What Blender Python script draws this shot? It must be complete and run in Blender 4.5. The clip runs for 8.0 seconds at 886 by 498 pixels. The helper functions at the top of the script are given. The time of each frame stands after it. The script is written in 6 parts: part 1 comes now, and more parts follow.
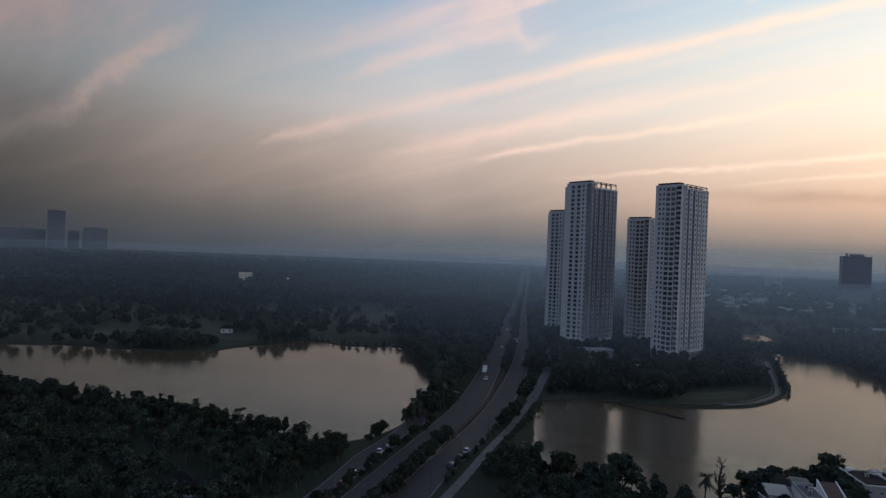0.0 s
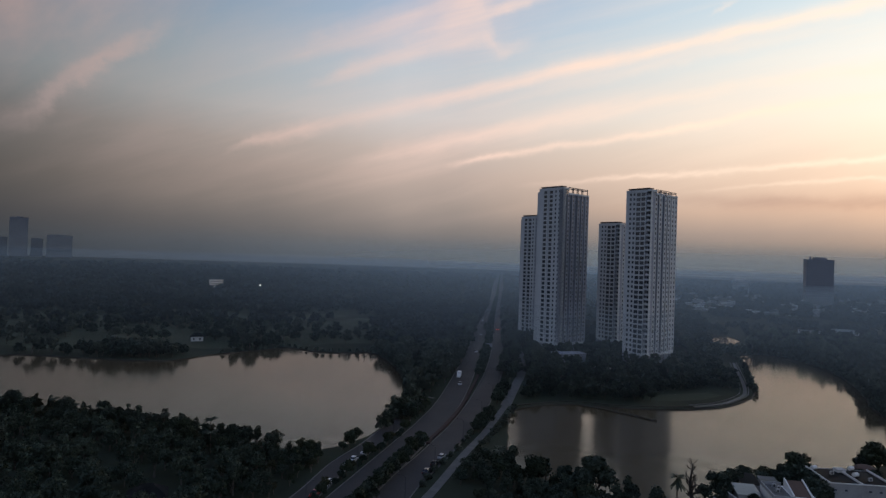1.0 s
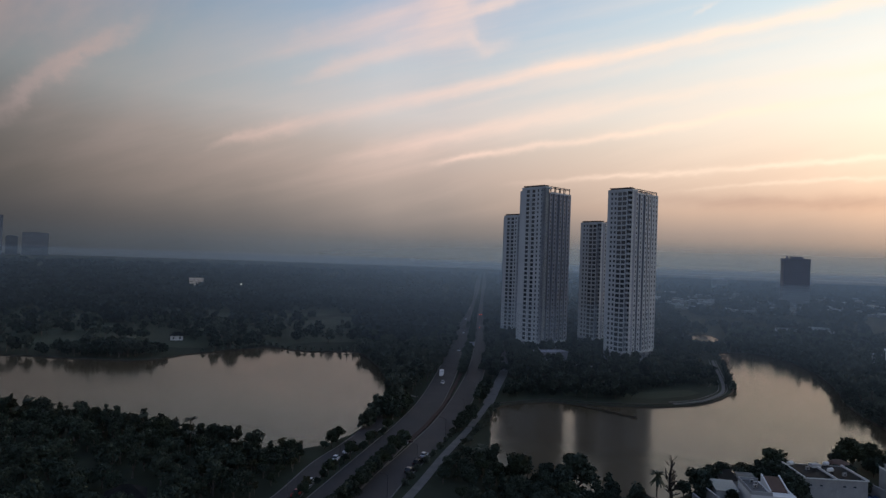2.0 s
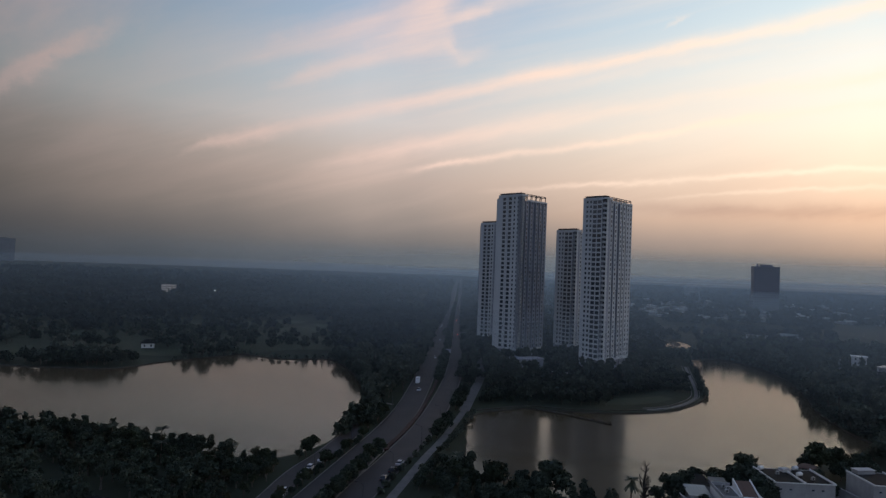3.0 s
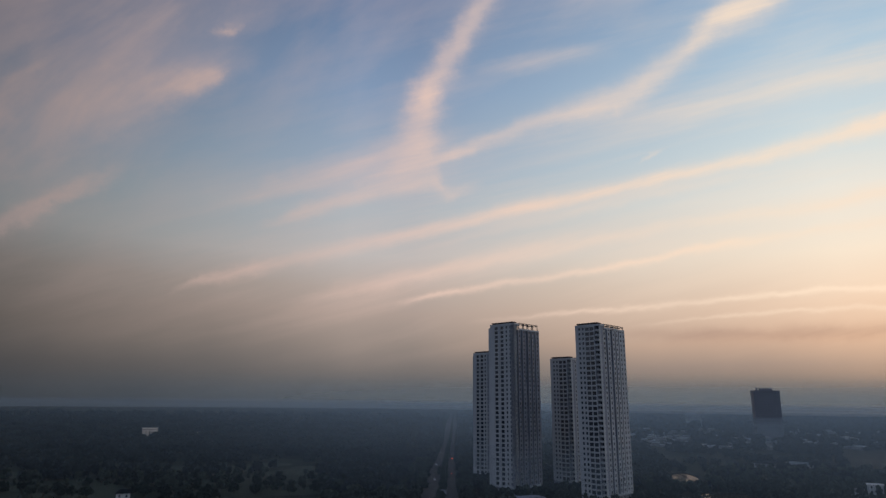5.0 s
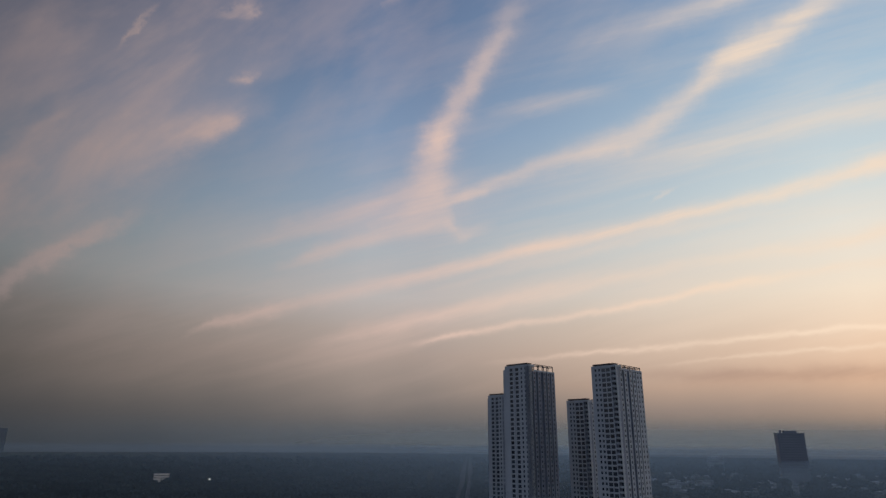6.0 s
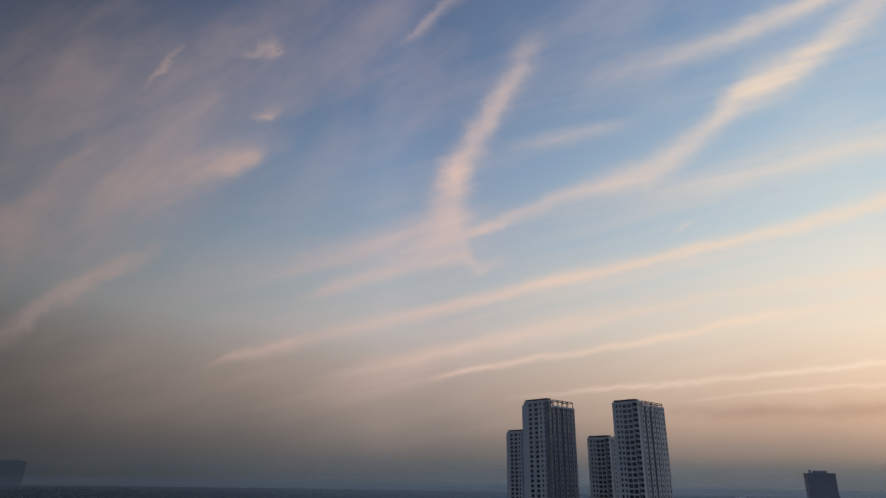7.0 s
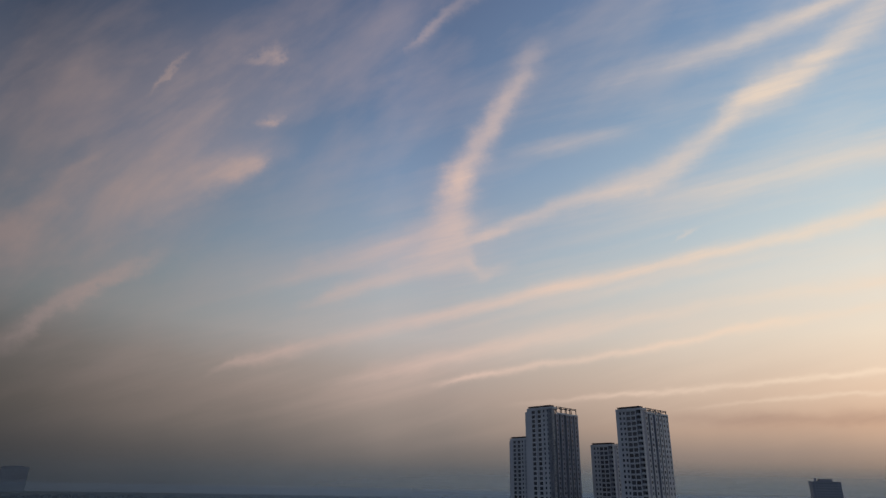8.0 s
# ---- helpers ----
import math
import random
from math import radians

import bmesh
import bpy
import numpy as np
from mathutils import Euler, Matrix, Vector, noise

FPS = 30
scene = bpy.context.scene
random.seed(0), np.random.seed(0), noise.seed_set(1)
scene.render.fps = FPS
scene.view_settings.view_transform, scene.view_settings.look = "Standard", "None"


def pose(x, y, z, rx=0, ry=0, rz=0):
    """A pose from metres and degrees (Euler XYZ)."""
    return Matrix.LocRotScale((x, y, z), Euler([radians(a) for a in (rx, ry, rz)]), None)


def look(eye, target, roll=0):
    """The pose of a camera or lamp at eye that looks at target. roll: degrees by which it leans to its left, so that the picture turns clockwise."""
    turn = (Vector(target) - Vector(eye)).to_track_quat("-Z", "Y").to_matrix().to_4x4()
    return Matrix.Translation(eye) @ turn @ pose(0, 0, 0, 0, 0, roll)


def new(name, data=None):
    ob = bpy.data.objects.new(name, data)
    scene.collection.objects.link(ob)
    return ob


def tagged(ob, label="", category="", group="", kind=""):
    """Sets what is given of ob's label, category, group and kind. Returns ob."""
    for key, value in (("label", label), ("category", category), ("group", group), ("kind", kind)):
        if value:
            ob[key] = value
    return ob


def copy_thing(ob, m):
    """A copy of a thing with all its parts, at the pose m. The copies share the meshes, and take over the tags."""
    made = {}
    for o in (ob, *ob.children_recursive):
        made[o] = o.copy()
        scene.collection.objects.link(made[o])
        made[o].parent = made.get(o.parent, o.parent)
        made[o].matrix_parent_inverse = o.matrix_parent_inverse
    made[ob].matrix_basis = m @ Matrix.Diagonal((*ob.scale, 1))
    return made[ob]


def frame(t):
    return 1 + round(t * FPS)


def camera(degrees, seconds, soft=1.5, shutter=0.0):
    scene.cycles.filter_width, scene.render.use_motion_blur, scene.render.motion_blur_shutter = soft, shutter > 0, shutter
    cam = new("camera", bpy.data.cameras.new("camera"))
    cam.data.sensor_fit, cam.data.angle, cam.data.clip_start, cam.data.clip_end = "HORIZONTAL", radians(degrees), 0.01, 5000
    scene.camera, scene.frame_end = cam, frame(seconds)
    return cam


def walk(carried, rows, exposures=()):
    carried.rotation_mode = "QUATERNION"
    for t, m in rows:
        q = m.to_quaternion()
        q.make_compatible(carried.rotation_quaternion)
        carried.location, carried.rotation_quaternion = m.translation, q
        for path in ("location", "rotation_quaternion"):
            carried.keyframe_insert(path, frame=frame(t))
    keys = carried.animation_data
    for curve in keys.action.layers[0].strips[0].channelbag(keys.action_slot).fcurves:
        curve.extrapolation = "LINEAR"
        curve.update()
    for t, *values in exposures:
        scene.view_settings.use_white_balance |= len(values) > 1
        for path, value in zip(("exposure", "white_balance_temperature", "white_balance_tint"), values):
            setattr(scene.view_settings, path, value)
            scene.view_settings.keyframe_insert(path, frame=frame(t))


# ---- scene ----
# ---------------------------------------------------------------- camera
EYE_Z = 62.0
cam = camera(71.26, 8.0, soft=1.35)
TURNS = [
    (0, 0.00, 0.40, -2.30),
    (0.5, -0.63, -0.05, -2.22),
    (1, -2.44, 1.00, -1.96),
    (1.5, -3.63, 1.18, -2.01),
    (1.7, -3.77, 0.90, -2.04),
    (2.8, -5.62, 1.42, -2.15),
    (3, -6.20, 1.65, -2.21),
    (3.5, -7.33, 2.83, -1.94),
    (4, -8.24, 8.13, -1.08),
    (4.5, -7.81, 10.57, -0.91),
    (5, -6.84, 13.76, -0.59),
    (5.2, -6.64, 14.55, -0.59),
    (6.3, -5.12, 18.36, -0.53),
    (6.5, -4.86, 18.79, -0.72),
    (7, -3.97, 20.60, -0.92),
    (7.5, -3.93, 21.63, -1.02),
    (8, -3.73, 21.17, -1.10),
]
EXPOSURES = [(0.0, 0.37), (1.5, 0.36), (3.5, 0.33), (4.5, 0.13), (6.5, -0.05), (8.0, -0.09)]
walk(cam, [(t, pose(0, 0, EYE_Z, 90 + p, r, y)) for t, y, p, r in TURNS], EXPOSURES)

# ---------------------------------------------------------------- node helpers


class Net:
    """Short-hand for wiring a node tree."""

    def __init__(self, tree):
        self.t = tree
        tree.nodes.clear()

    def node(self, kind):
        return self.t.nodes.new(kind)

    def put(self, socket, v):
        if isinstance(v, bpy.types.NodeSocket):
            self.t.links.new(v, socket)
        else:
            socket.default_value = v

    def math(self, op, a, b=0.0, c=0.0, clamp=False):
        n = self.node("ShaderNodeMath")
        n.operation, n.use_clamp = op, clamp
        for s, v in zip(n.inputs, (a, b, c)):
            self.put(s, v)
        return n.outputs[0]

    def dot(self, a, b):
        n = self.node("ShaderNodeVectorMath")
        n.operation = "DOT_PRODUCT"
        self.put(n.inputs[0], a)
        self.put(n.inputs[1], b)
        return n.outputs["Value"]

    def span(self, v, a, b, c=0.0, d=1.0, smooth=False):
        n = self.node("ShaderNodeMapRange")
        n.interpolation_type = "SMOOTHSTEP" if smooth else "LINEAR"
        for s, x in zip(n.inputs, (v, a, b, c, d)):
            self.put(s, x)
        return n.outputs[0]

    def ramp(self, v, stops, interpolation="LINEAR"):
        n = self.node("ShaderNodeValToRGB")
        n.color_ramp.interpolation = interpolation
        els = n.color_ramp.elements
        while len(els) < len(stops):
            els.new(0.5)
        for e, (p, _) in zip(els, stops):
            e.position = p
        for e, (p, col) in zip(els, stops):
            e.color = (*col, 1)
        self.put(n.inputs[0], v)
        return n.outputs[0]

    def mix(self, f, a, b, blend="MIX"):
        n = self.node("ShaderNodeMix")
        n.data_type, n.blend_type = "RGBA", blend
        self.put(n.inputs[0], f)
        for s, v in ((n.inputs[6], a), (n.inputs[7], b)):
            self.put(s, v if isinstance(v, bpy.types.NodeSocket) else (*v, 1))
        return n.outputs[2]

    def noise(self, vec, scale, detail=4.0, rough=0.55, warp=0.0, out=0):
        n = self.node("ShaderNodeTexNoise")
        if vec is not None:
            self.put(n.inputs["Vector"], vec)
        n.inputs["Scale"].default_value = scale
        n.inputs["Detail"].default_value = detail
        n.inputs["Roughness"].default_value = rough
        n.inputs["Distortion"].default_value = warp
        return n.outputs[out]


def lin(r, g, b):
    """Linear colour from 0..255 screen values."""
    return tuple((v / 12.92 if v <= 0.04045 else ((v + 0.055) / 1.055) ** 2.4) for v in (r / 255, g / 255, b / 255))


# ---------------------------------------------------------------- sky
SUN_AZ = 52.0        # degrees to the right of straight ahead
SUN_EL = 3.0


def elevation_ramp(net, e, rows):
    return net.ramp(e, [((el + 5) / 60, lin(*col)) for el, col in rows])


SKY_LEFT = [(-5, (44, 48, 56)), (-0.5, (46, 51, 58)), (1, (52, 56, 62)), (3, (60, 61, 65)), (6, (73, 71, 71)), (10, (85, 86, 87)),
            (14, (95, 109, 115)), (20, (88, 105, 121)), (28, (74, 88, 110)), (35, (61, 74, 97)), (43, (47, 59, 84)), (55, (47, 62, 95))]
SKY_MID = [(-5, (52, 56, 62)), (-0.5, (68, 73, 81)), (1, (98, 99, 103)), (3, (122, 116, 115)), (5, (147, 135, 130)), (7.8, (172, 155, 148)),
           (10, (180, 166, 160)), (13, (190, 185, 185)), (17, (173, 182, 191)), (21, (154, 171, 191)), (28, (128, 152, 184)), (35, (105, 129, 165)),
           (43, (89, 110, 146)), (55, (74, 96, 139))]
SKY_RIGHT = [(-5, (60, 63, 68)), (-0.5, (88, 92, 95)), (1, (120, 118, 116)), (3, (164, 146, 138)), (5, (212, 178, 157)), (8, (233, 205, 183)),
             (12, (244, 229, 211)), (17, (231, 230, 224)), (21, (206, 220, 226)), (28, (173, 199, 220)), (35, (141, 172, 205)), (43, (116, 146, 188)), (55, (90, 118, 166))]
SKY_BACK = [(-5, (44, 47, 54)), (0, (84, 88, 98)), (8, (132, 134, 147)), (20, (140, 151, 173)), (35, (116, 134, 168)), (55, (92, 114, 158))]

# cirrus bands: x, y, half width, strength along each, on a tangent plane of the sky (1094 units to the radius)
BANDS = []
BANDS.append(("x", [(360, 668, 4, 0), (420, 646, 10, .6), (500, 622, 14, .65), (600, 600, 14, .45), (700, 575, 16, .35), (850, 540, 15, .5),
           (1000, 508, 15, .8), (1150, 476, 13, .95), (1300, 440, 13, 1.0), (1450, 402, 15, 1.0), (1568, 372, 17, 1.0), (1800, 310, 30, .6)]))
BANDS.append(("x", [(800, 582, 8, 0), (950, 547, 10, .3), (1100, 512, 10, .4), (1250, 476, 10, .35), (1400, 445, 12, .2), (1568, 420, 12, 0)]))
BANDS.append(("x", [(815, 430, 6, 0), (860, 408, 13, .5), (950, 380, 15, .6), (1050, 345, 19, .65), (1150, 315, 24, .8), (1200, 288, 28, .85),
           (1260, 235, 28, .75), (1320, 180, 32, .85), (1400, 140, 36, .9), (1450, 108, 34, .8), (1500, 62, 34, .6), (1580, 0, 40, .5), (1720, -80, 50, .3)]))
BANDS.append(("y", [(60, 955, 14, 0), (100, 942, 22, .2), (140, 922, 24, .32), (200, 888, 26, .55), (260, 846, 28, .75), (320, 813, 28, .85),
           (370, 800, 36, .78), (410, 806, 46, .52), (445, 800, 56, .3), (490, 775, 66, .14), (540, 735, 75, 0)]))
BANDS.append(("x", [(520, 550, 8, 0), (590, 528, 14, .4), (680, 495, 20, .5), (760, 462, 30, .42), (820, 450, 36, .25), (850, 486, 12, .4), (880, 476, 10, .3), (920, 466, 10, 0)]))
BANDS.append(("x", [(420, 515, 18, 0), (530, 487, 22, .25), (650, 450, 28, .35), (750, 415, 28, .3), (830, 400, 20, 0)]))
BANDS.append(("x", [(560, 690, 10, 0), (650, 660, 14, .4), (800, 631, 14, .4), (950, 601, 14, .45), (1100, 572, 14, .4), (1300, 536, 14, .45), (1450, 512, 14, .5), (1568, 495, 16, .5), (1800, 450, 16, .4)]))
BANDS.append(("x", [(750, 684, 4, 0), (850, 665, 6, .75), (1000, 640, 7, .85), (1150, 615, 7, .85), (1300, 588, 8, .8), (1450, 565, 10, .6), (1568, 545, 10, .6), (1800, 505, 12, .5)]))
BANDS.append(("x", [(880, 722, 5, 0), (1050, 705, 5, .7), (1200, 690, 6, .75), (1400, 672, 6, .8), (1568, 660, 6, .8), (1800, 640, 8, .5)]))
BANDS.append(("x", [(1180, 726, 4, 0), (1300, 714, 4, .4), (1450, 702, 5, .5), (1568, 696, 5, .5), (1800, 680, 6, .4)]))
BANDS.append(("x", [(-120, 640, 26, .2), (0, 606, 22, .3), (40, 586, 18, .45), (90, 546, 18, .5), (150, 515, 16, .6), (210, 490, 14, .6), (270, 466, 14, .3), (360, 430, 20, 0)]))
BANDS.append(("x", [(-200, 460, 110, .5), (0, 430, 95, .5), (100, 420, 100, .5), (200, 370, 85, .55), (300, 328, 60, .6), (400, 290, 42, .6), (460, 272, 34, .4), (540, 250, 24, 0)]))
BANDS.append(("x", [(-200, 220, 160, .4), (0, 200, 150, .45), (150, 185, 140, .5), (300, 165, 120, .48), (400, 160, 110, .4), (470, 150, 90, .28), (570, 140, 60, 0)]))
BANDS.append(("x", [(1000, 180, 30, 0), (1150, 140, 34, .3), (1250, 95, 28, .4), (1350, 55, 20, .5), (1470, 5, 18, .6), (1600, -50, 20, .5), (1800, -120, 20, .3)]))
BANDS.append(("x", [(1080, 385, 18, 0), (1250, 345, 28, .3), (1400, 310, 34, .35), (1568, 265, 38, .4), (1800, 200, 40, .3)]))
BANDS.append(("x", [(890, 275, 8, 0), (980, 263, 16, .24), (1060, 246, 18, .22), (1160, 238, 14, 0)]))
BANDS.append(("x", [(715, 90, 8, 0), (750, 52, 16, .3), (800, 15, 16, .34), (870, -30, 18, .2), (960, -60, 18, 0)]))


# small torn wisps in the bank of cloud
BANDS.append(("x", [(250, 172, 6, 0), (285, 148, 11, .5), (312, 118, 11, .45), (345, 88, 8, 0)]))
BANDS.append(("x", [(415, 110, 5, 0), (450, 104, 7, .4), (490, 96, 12, .45), (515, 82, 8, 0)]))
BANDS.append(("x", [(330, 330, 16, 0), (400, 306, 18, .4), (455, 290, 15, .55), (494, 274, 6, 0)]))
BANDS.append(("x", [(440, 216, 4, 0), (470, 212, 6, .5), (500, 206, 4, 0)]))
BANDS.append(("x", [(-60, 420, 40, .3), (30, 395, 36, .35), (110, 330, 40, .3), (160, 280, 40, .25), (210, 240, 30, 0)]))
BANDS.append(("x", [(1190, 430, 3, 0), (1215, 415, 5, .5), (1240, 402, 3, 0)]))


LOW_BANK = [(1120, 735, 8, 0), (1250, 742, 13, .35), (1350, 747, 15, .5), (1450, 748, 13, .5), (1568, 740, 15, .45), (1800, 728, 15, .3)]


def make_sky():
    w = bpy.data.worlds.new("dawn_sky")
    scene.world = w
    w.use_nodes = True
    net = Net(w.node_tree)
    d = net.node("ShaderNodeTexCoord").outputs["Generated"]
    sep = net.node("ShaderNodeSeparateXYZ")
    net.put(sep.inputs[0], d)
    dx, dy, dz = sep.outputs
    el = net.math("MULTIPLY", net.math("ARCSINE", dz), 180 / math.pi)
    # uneven haze top
    hz = net.noise(d, 5.0, 3.0)
    el = net.math("ADD", el, net.math("MULTIPLY", net.math("SUBTRACT", hz, 0.5), 1.6))
    e = net.span(el, -5, 55)
    az = net.math("MULTIPLY", net.math("ARCTAN2", dx, dy), 180 / math.pi)
    left, mid, right, back = (elevation_ramp(net, e, r) for r in (SKY_LEFT, SKY_MID, SKY_RIGHT, SKY_BACK))
    col = net.mix(net.span(az, -36, -2), left, mid)
    col = net.mix(net.span(az, 4, 40), col, right)
    off = net.math("ABSOLUTE", net.math("SUBTRACT", az, 20))
    col = net.mix(net.span(off, 60, 130, smooth=True), col, back)
    # tangent plane of the cirrus
    R = pose(0, 0, 0, 90 + TURNS[-1][2], TURNS[-1][3], TURNS[-1][1]).to_3x3()
    r, u, f = R @ Vector((1, 0, 0)), R @ Vector((0, 1, 0)), R @ Vector((0, 0, -1))
    fw = net.dot(d, tuple(f))
    front = net.span(fw, 0.35, 0.6)
    fw = net.math("MAXIMUM", fw, 0.2)
    X = net.math("MULTIPLY_ADD", net.math("DIVIDE", net.dot(d, tuple(r)), fw), 1094, 784)
    Y = net.math("MULTIPLY_ADD", net.math("DIVIDE", net.dot(d, tuple(u)), fw), -1094, 441)
    comb = net.node("ShaderNodeCombineXYZ")
    net.put(comb.inputs[0], X)
    net.put(comb.inputs[1], Y)
    # coordinates that run along the wind: streaks stretched up to the right
    def windward(deg, su, sv):
        a = radians(deg)
        p = net.math("ADD", net.math("MULTIPLY", X, math.cos(a) * su), net.math("MULTIPLY", Y, -math.sin(a) * su))
        q = net.math("ADD", net.math("MULTIPLY", X, math.sin(a) * sv), net.math("MULTIPLY", Y, math.cos(a) * sv))
        n = net.node("ShaderNodeCombineXYZ")
        net.put(n.inputs[0], p)
        net.put(n.inputs[1], q)
        return n.outputs[0]
    streak = net.noise(windward(14, 0.0016, 0.014), 1.0, 8.0, 0.6, 0.25)
    mp2 = net.node("ShaderNodeMapping")
    mp2.inputs["Scale"].default_value = (0.006, 0.009, 1)
    net.put(mp2.inputs[0], comb.outputs[0])
    wob = net.noise(mp2.outputs[0], 1.0, 5.0, 0.6, 0.0, 1)
    wsep = net.node("ShaderNodeSeparateXYZ")
    net.put(wsep.inputs[0], wob)
    # wisps are torn more towards the upper left
    torn = net.span(net.math("ADD", X, Y), 1300, 500, 1.0, 2.2)
    Xw = net.math("ADD", X, net.math("MULTIPLY", net.math("SUBTRACT", wsep.outputs[0], 0.5), net.math("MULTIPLY", torn, 44)))
    fine = net.node("ShaderNodeSeparateXYZ")
    net.put(fine.inputs[0], net.noise(comb.outputs[0], 0.021, 4.0, 0.65, 0.0, 1))
    Yw = net.math("ADD", Y, net.math("MULTIPLY", net.math("SUBTRACT", wsep.outputs[1], 0.5), net.math("MULTIPLY", torn, 32)))
    Xw = net.math("ADD", Xw, net.math("MULTIPLY", net.math("SUBTRACT", fine.outputs[0], 0.5), net.math("MULTIPLY", torn, 26)))
    Yw = net.math("ADD", Yw, net.math("MULTIPLY", net.math("SUBTRACT", fine.outputs[1], 0.5), net.math("MULTIPLY", torn, 9)))
    def band(axis, pts):
        along, across = (Xw, Yw) if axis == "x" else (Yw, Xw)
        stops = [((p[0] + 400) / 2400, ((p[1] + 400) / 2400, p[2] / 200, p[3])) for p in pts]
        s = net.node("ShaderNodeSeparateColor")
        net.put(s.inputs[0], net.ramp(net.math("MULTIPLY_ADD", along, 1 / 2400, 400 / 2400), stops))
        gap = net.math("SUBTRACT", net.math("MULTIPLY_ADD", across, 1 / 2400, 400 / 2400), s.outputs[0])
        q = net.math("DIVIDE", gap, net.math("MULTIPLY", s.outputs[1], 200 / 2400 * 0.95))
        return net.math("MULTIPLY", net.math("EXPONENT", net.math("MULTIPLY", net.math("MULTIPLY", q, q), -1.0)), s.outputs[2])
    total = None
    for axis, pts in BANDS:
        dens = band(axis, pts)
        total = dens if total is None else net.math("ADD", total, dens)
    wisp = net.noise(windward(33, 0.003, 0.0075), 1.0, 7.0, 0.54, 0.25)
    steep = net.span(net.math("ADD", X, net.math("MULTIPLY", Y, 2.0)), 1900, 900)
    blend = net.node("ShaderNodeMix")
    for k, val in ((0, steep), (2, streak), (3, wisp)):
        net.put(blend.inputs[k], val)
    tex = blend.outputs[0]
    grain = net.span(tex, 0.32, 0.66, 0.5, 1.35)
    veil = net.span(tex, 0.44, 0.72, 0.02, 0.30)
    dens = net.math("MULTIPLY", net.math("ADD", net.math("MULTIPLY", total, grain), veil), front, clamp=True)
    dens = net.math("MULTIPLY", dens, net.span(el, 2.5, 9.0), clamp=True)
    cl = net.mix(net.span(az, -34, 0), lin(148, 132, 132), lin(232, 198, 186))
    cl = net.mix(net.span(az, 0, 34), cl, lin(250, 226, 204))
    col = net.mix(net.math("MULTIPLY", dens, 0.85), col, cl)
    # a low mauve bank of cloud over the brighter horizon
    low = net.math("MULTIPLY", band("x", LOW_BANK), net.math("MULTIPLY", front, net.span(streak, 0.35, 0.6, 0.4, 1.1)), clamp=True)
    col = net.mix(low, col, lin(150, 120, 114))
    # the clear-air sky behind the haze
    sky = net.node("ShaderNodeTexSky")
    sky.sky_type, sky.sun_disc, sky.dust_density = "NISHITA", False, 3.0
    sky.sun_elevation, sky.sun_rotation = radians(SUN_EL), radians(SUN_AZ)
    soft = net.mix(1.0, sky.outputs[0], (0.10, 0.10, 0.10), "MULTIPLY")
    col = net.mix(0.05, col, soft)
    bg = net.node("ShaderNodeBackground")
    col = net.mix(1.0, col, (1.0, 0.995, 0.972), "MULTIPLY")
    net.put(bg.inputs[0], col)
    bg.inputs[1].default_value = 1.0
    out = net.node("ShaderNodeOutputWorld")
    net.put(out.inputs[0], bg.outputs[0])


make_sky()
sun = new("sun", bpy.data.lights.new("sun", "SUN"))
sun.data.energy, sun.data.angle, sun.data.color = 0.5, radians(14), (1.0, 0.78, 0.6)
a, e = radians(SUN_AZ), radians(SUN_EL + 2)
sun.matrix_world = look((900 * math.sin(a), 900 * math.cos(a), 900 * math.tan(e)), (0, 0, 0))

# ---------------------------------------------------------------- materials


def surface(name, c1, c2, scale=0.3, rough=0.8, bump=0.0, fine=None, metal=0.0, spec=0.3, vary=0.0, sheen=0.0, lo=0.35, hi=0.65, thin=0.0):
    """A mottled surface: two colours at a coarse scale, grain at a fine one, a little spread between objects."""
    m = bpy.data.materials.new(name)
    m.use_nodes = True
    net = Net(m.node_tree)
    co = net.node("ShaderNodeTexCoord").outputs["Object"]
    big = net.noise(co, scale, 4.0, 0.6)
    small = net.noise(co, fine or scale * 9, 3.0, 0.6)
    f = net.span(net.math("ADD", net.math("MULTIPLY", big, 0.65), net.math("MULTIPLY", small, 0.35)), lo, hi)
    col = net.mix(f, c1, c2)
    if vary:
        rnd = net.node("ShaderNodeObjectInfo").outputs["Random"]
        hsv = net.node("ShaderNodeHueSaturation")
        net.put(hsv.inputs["Value"], net.span(rnd, 0, 1, 1 - vary, 1 + vary))
        net.put(hsv.inputs["Hue"], net.span(rnd, 0, 1, 0.5 + vary * 0.04, 0.5 - vary * 0.04))
        net.put(hsv.inputs["Color"], col)
        col = hsv.outputs[0]
    p = net.node("ShaderNodeBsdfPrincipled")
    net.put(p.inputs["Base Color"], col)
    net.put(p.inputs["Roughness"], net.span(small, 0.3, 0.7, max(rough - 0.08, 0.02), min(rough + 0.08, 1)))
    p.inputs["Metallic"].default_value = metal
    p.inputs["Specular IOR Level"].default_value = spec
    p.inputs["Sheen Weight"].default_value = sheen
    if bump:
        b = net.node("ShaderNodeBump")
        b.inputs["Strength"].default_value = bump
        b.inputs["Distance"].default_value = 0.3
        net.put(b.inputs["Height"], small)
        net.put(p.inputs["Normal"], b.outputs[0])
    out = net.node("ShaderNodeOutputMaterial")
    if thin:
        # leaves let part of the light through
        tl = net.node("ShaderNodeBsdfTranslucent")
        net.put(tl.inputs[0], col)
        both = net.node("ShaderNodeMixShader")
        both.inputs[0].default_value = thin
        net.put(both.inputs[1], p.outputs[0])
        net.put(both.inputs[2], tl.outputs[0])
        net.put(out.inputs[0], both.outputs[0])
    else:
        net.put(out.inputs[0], p.outputs[0])
    return m


